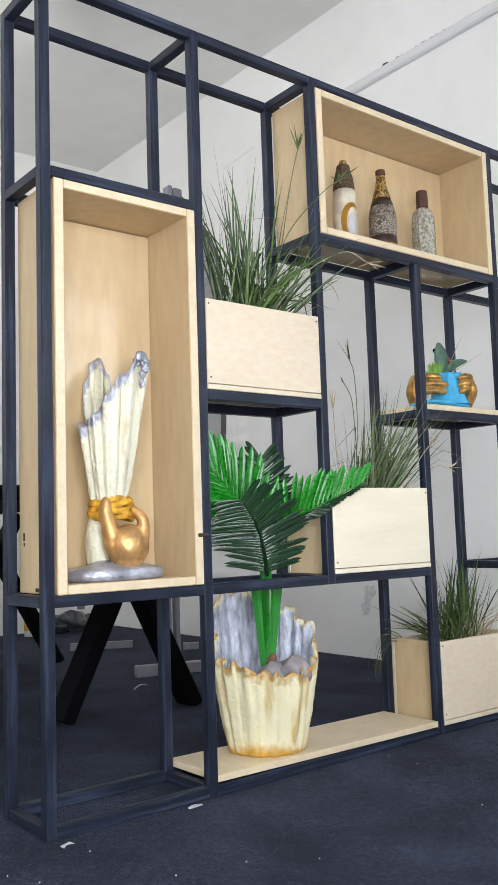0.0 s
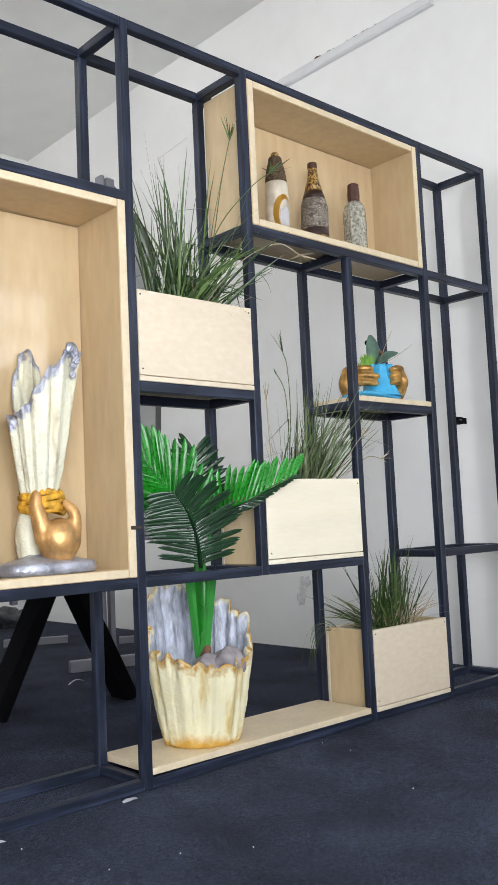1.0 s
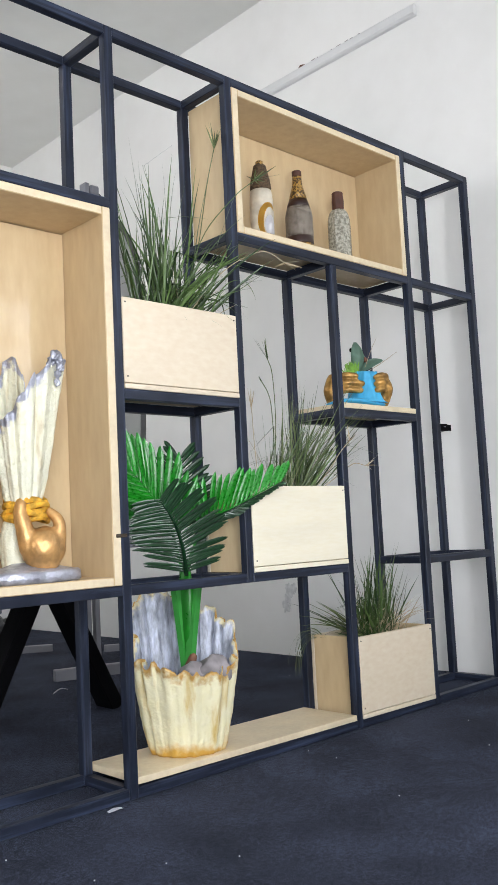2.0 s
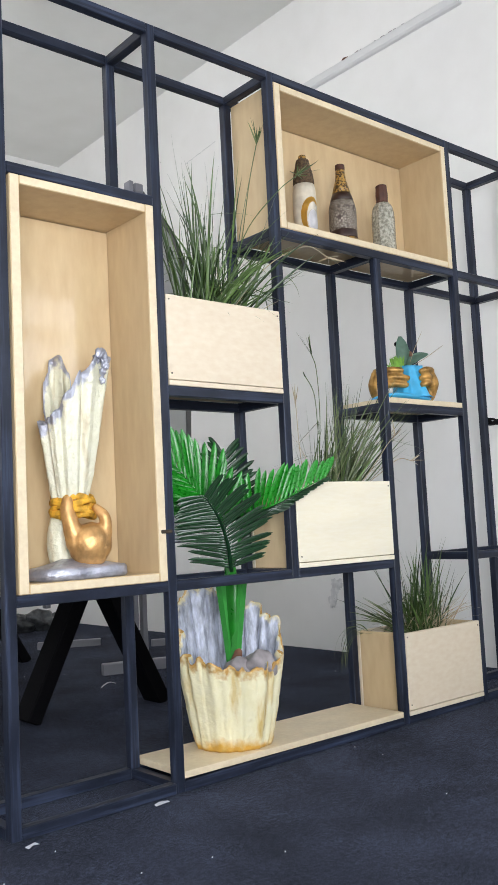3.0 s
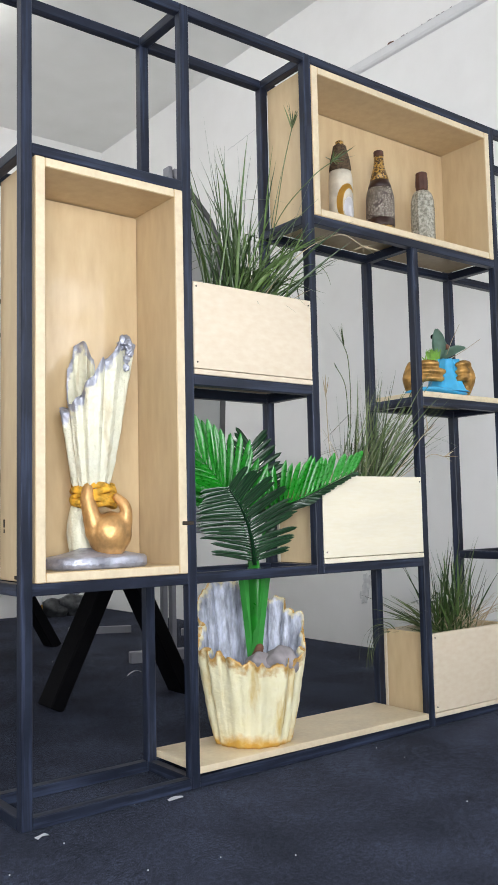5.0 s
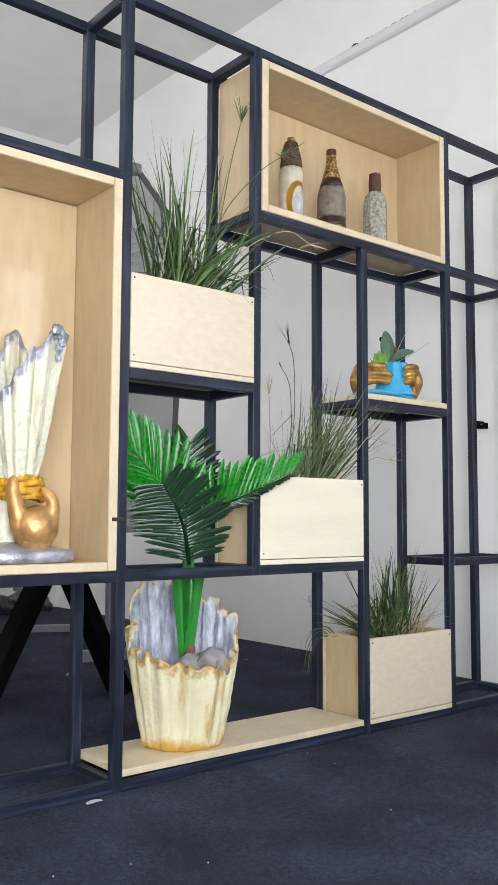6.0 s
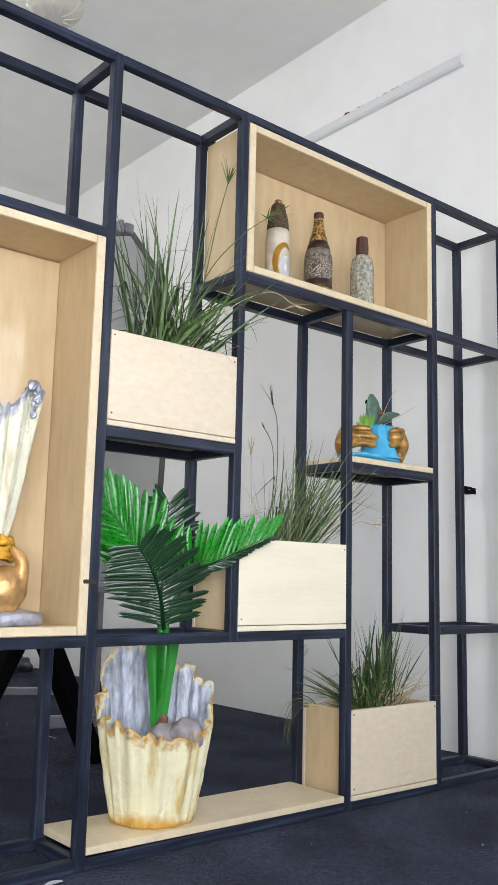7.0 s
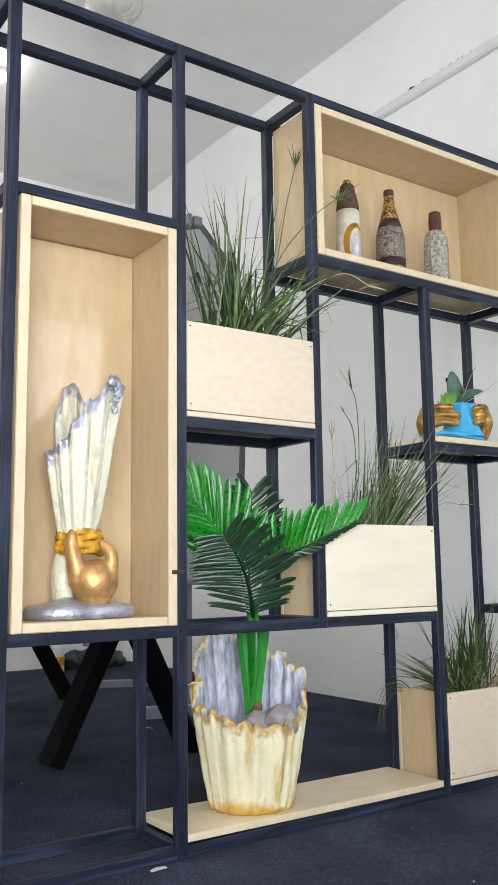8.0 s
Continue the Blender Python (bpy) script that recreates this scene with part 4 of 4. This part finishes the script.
stem(g1, [(0.25, 0.08, 1.15), (0.31, 0.06, 1.35), (0.345, 0.045, 1.55), (0.367, 0.03, 1.665)], 0.28, rng, M_GRASS2, 9, 0.075)
stem(g1, [(0.25, 0.08, 1.15), (0.30, 0.03, 1.38), (0.37, -0.035, 1.50), (0.445, -0.045, 1.565)], 0.9, rng, M_GRASS, 10, 0.065)
stem(g1, [(0.25, 0.07, 1.15), (0.34, 0.0, 1.29), (0.45, -0.05, 1.36), (0.535, -0.06, 1.34)], 0.5, rng, M_DRY, 6, 0.055)
bm = bmesh.new()
for base, way, ln in ((0.19, (-0.18, 0.03, 1), 0.50), (0.22, (-0.05, 0, 1), 0.44), (0.17, (-0.32, -0.05, 1), 0.42), (0.27, (0.1, -0.1, 1), 0.46)):
    blade(bm, (base, 0.09, 1.15), way, ln, 0.0055, 0.05, rng, 10, stop=0.016)
blade(bm, (0.31, 0.012, 1.172), (0.08, -0.35, 1.0), 0.22, 0.0045, 2.4, rng, 18)
part("long_tuft", bm, M_GRASS, g1)

g2 = clump("thin wispy grey-green grass in a planter box", (0.665, 0.095, 0.685), (0.040, 0.028), [
    ("tuft", M_GRASS2, 58, (0.08, -0.05), 0.14, (0.14, 0.38), 0.0042, 0.08, 0.15, ""),
    ("tuft", M_GRASS2, 80, (0.52, -0.18), 0.22, (0.14, 0.40), 0.0044, 0.14, 0.2, ""),
    ("tuft", M_GRASS, 44, (0.30, -0.12), 0.2, (0.10, 0.26), 0.0052, 0.14, 0.1, ""),
    ("dry_tuft", M_DRY, 26, (0.5, -0.1), 0.6, (0.08, 0.26), 0.0024, 0.3, 0.3, "pale dry blades")], 9)
stem(g2, [(0.60, 0.1, 0.68), (0.625, 0.1, 0.9), (0.622, 0.1, 1.05), (0.605, 0.1, 1.10)], 0.3, rng, M_GRASS2, 6, 0.085)
stem(g2, [(0.615, 0.1, 0.86), (0.610, 0.1, 0.96), (0.598, 0.1, 1.0), (0.575, 0.1, 1.03)], 0.1, rng, M_GRASS2, 1, 0.02)
stem(g2, [(0.55, 0.1, 0.68), (0.535, 0.1, 0.82), (0.53, 0.1, 0.93), (0.528, 0.1, 0.95)], 0.2, rng, M_DRY, 4, 0.06)
stem(g2, [(0.72, 0.06, 0.69), (0.77, 0.02, 0.77), (0.80, 0.0, 0.82), (0.83, -0.01, 0.85)], 0.9, rng, M_DRY, 5, 0.05)
stem(g2, [(0.73, 0.06, 0.69), (0.80, 0.03, 0.74), (0.85, 0.0, 0.78), (0.90, -0.01, 0.775)], 0.9, rng, M_DRY, 4, 0.05)

g3 = clump("spiky dark green grass with dry blades in a low planter box", (1.015, 0.095, 0.232), (0.040, 0.028), [
    ("tuft", M_GRASS, 48, (0.0, -0.04), 0.20, (0.14, 0.31), 0.0080, 0.10, 0.1, ""),
    ("tuft", M_GRASS, 30, (-0.45, -0.08), 0.22, (0.14, 0.27), 0.0056, 0.16, 0.1, ""),
    ("tuft", M_GRASS2, 46, (-1.5, -0.05), 0.6, (0.14, 0.29), 0.0042, 0.18, 0.05, ""),
    ("tuft", M_GRASS2, 26, (0.35, -0.05), 0.22, (0.18, 0.34), 0.0036, 0.08, 0.1, ""),
    ("dry_tuft", M_DRY, 105, (0.95, -0.12), 0.5, (0.08, 0.23), 0.0030, 0.35, 0.25, "pale dry blades")], 14)
bm = bmesh.new()
for k in range(8):
    blade(bm, (0.858 + 0.003 * k, 0.165 + 0.004 * (k % 4), 0.232), (rng.uniform(-0.45, -0.15), 0.05, 0.35), rng.uniform(0.13, 0.24), 0.0034, rng.uniform(2.2, 4.0), rng, 14)
part("trailing_tuft", bm, M_GRASS2, g3, "long blades trailing down to the floor")


# ---- back of the room ----
def duct(name, ya, yb, z):
    bm = bmesh.new()
    prof = [(0, -0.024), (-0.018, -0.024), (-0.026, -0.016), (-0.026, 0.016), (-0.018, 0.024), (0, 0.024)]
    a = [bm.verts.new((x1 + px, ya, z + pz)) for px, pz in prof]
    b = [bm.verts.new((x1 + px, yb, z + pz)) for px, pz in prof]
    for k in range(5):
        bm.faces.new((a[k], a[k + 1], b[k + 1], b[k]))
    bm.faces.new(a)
    bm.faces.new(b)
    return tagged(part(name, bm, M_WHITE_PLASTIC), "white plastic cable duct fixed along the wall", "cable duct")


duct("cable_duct", 0.24, 1.42, 2.698)
tagged(part("wire_end", tube(*smooth_line([(x1 - 0.012, 0.90, 2.724), (x1 - 0.014, 0.885, 2.729), (x1 - 0.012, 0.862, 2.727)], [0.003, 0.0045, 0.003], 4), 6), M_BROWN), "short dark wire end on the cable duct", "wire")

for y, sz, ln in ((0.80, 0.004, 4), (0.775, 0.003, 2), (0.69, 0.0025, 3), (0.645, 0.003, 6), (0.60, 0.0035, 4), (0.575, 0.0025, 5), (0.53, 0.003, 3)):
    crumb = part("plaster_crumb", blob(bmesh.new(), (0, 0, 0), (sz * 0.6, sz * ln * 0.7, sz * 0.6), 0, 0.6, 9, 2), M_STONE, smooth=True)
    crumb.location = (x1 - 0.018, y, 2.698 + 0.024 + sz * 0.3)
    tagged(crumb, "dark crumb of old plaster on the cable duct", "plaster crumb", "crumbs on the cable duct")

# bracket that ties the frame to the end wall
bracket = empty("wall_bracket", (1.65, 0.2, 0.95), "small dark steel bracket tying the frame to the wall", "bracket")
part("plate", box(1.6152, 1.66, 0.192, 0.2155, 0.935, 0.962, 0.001), M_BLACK, bracket)
part("flange", box(1.660, 1.69, 0.196, 0.2, 0.937, 0.960, 0.001), M_BLACK, bracket)
part("screw", lathe([(0.004, 0), (0.004, 0.003), (0.002, 0.004)], 10, (1.64, 0.1905, 0.949)), M_GREY_METAL, bracket)

# table with crossed black legs
tbl = empty("table", (0.0, 1.4, FLOOR), "black office table with crossed angled timber legs", "table")
part("tabletop", box(-1.0, 0.34, 0.66, 2.5, 0.715, 0.757, 0.006), M_BLACK, tbl)
for (ax_, bx_), fy in (((0.105, 0.585), 0.985), ((0.15, 0.73), 2.36)):
    mid = (ax_ + bx_) / 2
    part("leg", bar((ax_, fy + 0.025, FLOOR), (mid + 0.115, fy + 0.025, 0.715), 0.105, 0.05, 0.004), M_BLACK, tbl)
    part("leg", bar((bx_, fy - 0.03, FLOOR), (mid - 0.115, fy - 0.03, 0.715), 0.105, 0.05, 0.004), M_BLACK, tbl)
    part("leg", bar((ax_ - 0.95, fy, FLOOR), (mid - 0.95, fy, 0.715), 0.085, 0.05, 0.004), M_BLACK, tbl)

# teal tumbler and white tray on the table
M_TEAL = mat("teal_plastic", (0.01, 0.22, 0.26), 0.3, noise_scale=8, vary=0.1)
t_ = empty("tumbler", (-0.16, 1.0, 0.757), "teal plastic tumbler standing on the black table", "tumbler")
part("body", lathe([(0.032, 0), (0.034, 0.003), (0.038, 0.10), (0.038, 0.112), (0.034, 0.114)], 28, (-0.175, 1.0, 0.7575)), M_TEAL, t_, smooth=True)
part("lid", lathe([(0.0385, 0.1145), (0.039, 0.122), (0.03, 0.127)], 28, (-0.175, 1.0, 0.7575)), M_BLACK, t_, "dark lid", smooth=True)
tagged(part("paper_tray", box(-0.17, -0.04, 0.86, 1.0, 0.7575, 0.770, 0.003), M_WHITE_PLASTIC), "flat white plastic tray on the black table", "tray")

# office chair behind the table
ch = empty("office_chair", (-0.05, 2.95, FLOOR), "black office chair pushed behind the table", "chair")
part("seat", blob(bmesh.new(), (-0.05, 2.95, 0.47), (0.24, 0.24, 0.05), 0, 0.05), M_BLACK, ch, smooth=True)
part("backrest", blob(bmesh.new(), (-0.05, 3.18, 0.80), (0.22, 0.05, 0.28), 0, 0.05), M_BLACK, ch, smooth=True)
part("gas_lift", lathe([(0.025, 0.1), (0.025, 0.45)], 16, (-0.05, 2.95, 0)), M_BLACK, ch)
for k in range(5):
    a = 2 * math.pi * k / 5
    leg = part("base_leg", bar((-0.05, 2.95, 0.1), (-0.05 + 0.28 * math.cos(a), 2.95 + 0.28 * math.sin(a), 0.07), 0.035, 0.03, 0.004), M_BLACK, ch)
    part("castor", lathe([(0.024, -0.012), (0.027, -0.008), (0.027, 0.008), (0.024, 0.012)], 14, (0, 0, 0)), M_BLACK, leg).matrix_basis = pose(-0.05 + 0.28 * math.cos(a), 2.95 + 0.28 * math.sin(a), 0.024, 90, 0, math.degrees(a))

# mobile display board on a white stand
M_BOARD = mat("grey_board", (0.42, 0.43, 0.42), 0.55, noise_scale=3, vary=0.08)
M_BOARD_EDGE = mat("dark_board_edge", (0.09, 0.09, 0.09), 0.5, noise_scale=8, vary=0.2)
bd = empty("display_board", (0.95, 1.6, FLOOR), "grey display board with dark edging on a white stand", "display board")
BX, BY0 = 1.262, 1.6


def sheet(points, ya, yb):
    bm = bmesh.new()
    a = [bm.verts.new((x, ya, z)) for x, z in points]
    b = [bm.verts.new((x, yb, z)) for x, z in points]
    bm.faces.new(a)
    bm.faces.new(b)
    for k in range(len(points)):
        q = (k + 1) % len(points)
        bm.faces.new((a[k], a[q], b[q], b[k]))
    return bm


OUT = [(0.45, 0.545), (BX - 0.03, 0.545), (BX, 1.2), (BX - 0.002, 1.90), (1.20, 2.02), (1.04, 2.18), (0.94, 2.15), (0.45, 2.10)]
part("panel", sheet([(x - 0.018 if x > 1 else x, z) for x, z in OUT], BY0, BY0 + 0.02), M_BOARD, bd)
for (xa, za_), (xb, zb_) in zip(OUT[1:-1], OUT[2:-1]):
    part("edging", bar((xa - 0.006, BY0 + 0.008, za_), (xb - 0.006, BY0 + 0.008, zb_), 0.028, 0.03, 0.003), M_BOARD_EDGE, bd)
part("edging", bar((0.45, BY0 + 0.008, 0.55), (BX - 0.035, BY0 + 0.008, 0.55), 0.02, 0.028, 0.003), M_GREY_METAL, bd)
part("upright", box(0.93, 0.955, 1.63, 1.66, 0.02, 2.0, 0.003), M_GREY_METAL, bd)
part("upright", box(0.975, 1.0, 1.63, 1.66, 0.02, 0.56, 0.003), M_GREY_METAL, bd)
part("upright", box(0.50, 0.525, 1.63, 1.66, 0.30, 2.0, 0.003), M_GREY_METAL, bd)
part("foot", bar((0.74, 1.60, 0.02), (1.06, 1.50, 0.02), 0.04, 0.05, 0.004), M_GREY_METAL, bd)
part("clamp", box(0.962, 0.984, 1.585, 1.635, 2.162, 2.222, 0.003), M_GREY_METAL, bd)
part("clamp", box(0.992, 1.04, 1.585, 1.635, 2.172, 2.218, 0.006), M_GREY_METAL, bd)

# pale strips and litter lying on the carpet
rng = random.Random(3)
for xa, ya, xb, yb in ((0.958, 2.632, 1.243, 2.462), (1.36, 2.15, 1.43, 2.11)):
    tagged(part("floor_strip", bar((xa, ya, 0.016), (xb, yb, 0.016), 0.035, 0.04, 0.003), M_GREY_METAL), "pale plastic strip lying on the carpet", "plastic strip", "plastic strips on the floor")
M_BAG = mat("clear_plastic_wrap", (0.07, 0.075, 0.08), 0.15, noise_scale=20, vary=0.6, bump=1.0, bump_scale=40)
for x, y, s in ((1.27, 3.47, 0.10), (1.40, 3.46, 0.115), (1.54, 3.50, 0.085)):
    b = blob(bmesh.new(), (0, 0, 0), (s, s * 0.7, s * 0.6), 0, 0.5, 5)
    w = part("plastic_bag", b, M_BAG, smooth=True)
    w.location = (x, y, s * 0.55)
    tagged(w, "crumpled clear plastic bag on the floor by the wall", "plastic bag", "plastic bags")
jar = empty("jug", (1.12, 3.45, FLOOR), "pale plastic jug with a yellow band on the floor", "jug")
part("body", lathe([(0.05, 0), (0.055, 0.005), (0.055, 0.14), (0.03, 0.17), (0.018, 0.175)], 24, (1.12, 3.45, FLOOR)), M_WHITE_PLASTIC, jar, smooth=True)
part("label", lathe([(0.0555, 0.04), (0.056, 0.042), (0.056, 0.09), (0.0555, 0.092)], 24, (1.12, 3.45, FLOOR)), M_YELLOW, jar, "yellow band", smooth=True)
part("cap", lathe([(0.02, 0.174), (0.02, 0.195), (0.017, 0.197)], 18, (1.12, 3.45, FLOOR)), M_BLUE, jar, "blue cap", smooth=True)


def scrap(x, y, length, width, turn, lift=0.002, name="paper_scrap", label="small torn scrap of white paper on the carpet"):
    bm = bmesh.new()
    n = 6
    prev = None
    for i in range(n + 1):
        t = i / n
        w = width * (0.7 + 0.3 * math.sin(5 * t + x * 9))
        z = 0.002 + lift * math.sin(math.pi * t)
        row = (bm.verts.new((length * (t - 0.5), -w / 2, z)), bm.verts.new((length * (t - 0.5), w / 2, z + 0.002)))
        if prev:
            bm.faces.new((prev[0], row[0], row[1], prev[1]))
        prev = row
    bmesh.ops.solidify(bm, geom=bm.faces[:], thickness=0.0012)
    ob = part(name, bm, M_PAPER)
    ob.matrix_basis = pose(x, y, fz(x) + 0.001, 0, 0, turn)
    return tagged(ob, label, "paper", "paper scraps")


scrap(-0.08, -0.036, 0.04, 0.014, 5)
scrap(-0.402, -0.05, 0.03, 0.014, 20)
scrap(0.62, 1.35, 0.09, 0.006, 20, 0.012)
bits = bmesh.new()
for _ in range(60):
    x, y = rng.uniform(-1.0, 1.6), rng.uniform(-1.1, 2.2)
    s = rng.uniform(0.0006, 0.0013)
    box(x, x + s * rng.uniform(0.6, 2.4), y, y + s, fz(x) - 0.001, fz(x) + 0.002, 0, bits)
tagged(part("carpet_lint", bits, M_PAPER), "tiny pale lint specks scattered over the carpet", "lint", kind="stuff")

# wall ornament
M_ORN = mat("black_wire", (0.012, 0.012, 0.012), 0.5)
orn = bmesh.new()
for k in range(16):
    cx, cz, r = rng.uniform(-0.09, 0.09), rng.uniform(-0.13, 0.13), rng.uniform(0.025, 0.05)
    ring = [(0.87 + cx + r * math.cos(a), y1 - 0.012 - 0.004 * (k % 3), 1.90 + cz + r * math.sin(a)) for a in [2 * math.pi * q / 18 for q in range(19)]]
    tube(ring, [0.007] * 19, 6, orn)
tagged(part("wall_ornament", orn, M_ORN, smooth=True), "black curled wire ornament hanging on the back wall", "ornament")

# scuffed filler and a hairline crack on the end wall
M_SCUFF = mat("grey_scuff", (0.52, 0.52, 0.52), 0.85, noise_scale=45, second=(0.74, 0.74, 0.73), bump=0.6, bump_scale=90)


def wall_blot(name, cy, cz, ry, rz, seed, proud, label):
    """An irregular thin blot of filler on the end wall."""
    bm = bmesh.new()
    outline = []
    for q in range(40):
        a = 2 * math.pi * q / 40
        k = 1 + 0.55 * noise.noise(Vector((math.cos(a) * 1.6, math.sin(a) * 1.6, seed))) + 0.3 * noise.noise(Vector((math.cos(a) * 5, math.sin(a) * 5, seed)))
        outline.append((cy + ry * k * math.cos(a), cz + rz * k * math.sin(a)))
    near, far = [bm.verts.new((x1 - proud, y, z)) for y, z in outline], [bm.verts.new((x1 + 0.002, y, z)) for y, z in outline]
    bm.faces.new(near)
    bm.faces.new(far)
    for q in range(40):
        bm.faces.new((near[q], near[(q + 1) % 40], far[(q + 1) % 40], far[q]))
    tagged(part(name, bm, M_SCUFF), label, "wall patch", kind="structure")


wall_blot("wall_patch", 1.140, 0.305, 0.040, 0.032, 1.4, 0.0025, "grey scuffed filler patch on the white end wall")
wall_blot("wall_patch", 1.165, 0.240, 0.024, 0.045, 4.2, 0.0045, "thin grey scuff mark on the white end wall")
crack = [(x1 + 0.0004, 2.15 - 0.28 * k / 14, 2.676 + 0.03 * k / 14 + 0.006 * noise.noise(Vector((k * 0.8, 2, 0)))) for k in range(15)]
tagged(part("wall_crack", tube(crack, [0.0022] * 15, 5), M_SCUFF), "hairline crack in the white wall paint", "crack", kind="structure")

# ceiling fan hub and batten lamp
M_CREAM_PLASTIC = mat("cream_plastic", (0.60, 0.57, 0.51), 0.4, noise_scale=8, vary=0.08)
FX, FY = 0.47, 1.36
fan = empty("ceiling_fitting", (FX, FY, z1), "cream ribbed round fitting hanging from the ceiling", "ceiling fitting")
part("dome", lathe([(0.03, -0.30), (0.07, -0.296), (0.10, -0.278), (0.113, -0.25), (0.118, -0.248), (0.118, -0.225), (0.112, -0.222), (0.115, -0.17), (0.06, -0.15), (0.02, -0.145)], 40, (FX, FY, z1)), M_CREAM_PLASTIC, fan, smooth=True)
for k in range(12):
    a = 2 * math.pi * k / 12
    part("rib", tube([(FX + rr * math.cos(a), FY + rr * math.sin(a), z1 + zz) for rr, zz in ((0.04, -0.301), (0.085, -0.291), (0.11, -0.262), (0.118, -0.235))], [0.003] * 4, 5), M_CREAM_PLASTIC, fan)
part("rod", lathe([(0.012, -0.15), (0.012, -0.04)], 14, (FX, FY, z1)), M_CREAM_PLASTIC, fan)
part("canopy", lathe([(0.03, -0.05), (0.055, -0.02), (0.06, 0)], 24, (FX, FY, z1)), M_CREAM_PLASTIC, fan, smooth=True)
M_GLOW = bpy.data.materials.new("lamp_diffuser")
M_GLOW.use_nodes = True
gb = M_GLOW.node_tree.nodes["Principled BSDF"]
gb.inputs["Emission Color"].default_value = (1, 0.98, 0.95, 1)
gb.inputs["Emission Strength"].default_value = 56.0
lamp = empty("ceiling_lamp", (-0.16, 2.46, z1), "white batten ceiling lamp, switched on", "ceiling lamp")
part("housing", box(-0.76, 0.44, 2.44, 2.48, z1 - 0.03, z1, 0.003), M_WHITE_PLASTIC, lamp)
part("diffuser", tube([(-0.74, 2.46, z1 - 0.048), (0.42, 2.46, z1 - 0.048)], [0.016, 0.016], 14), M_GLOW, lamp, "glowing white tube")
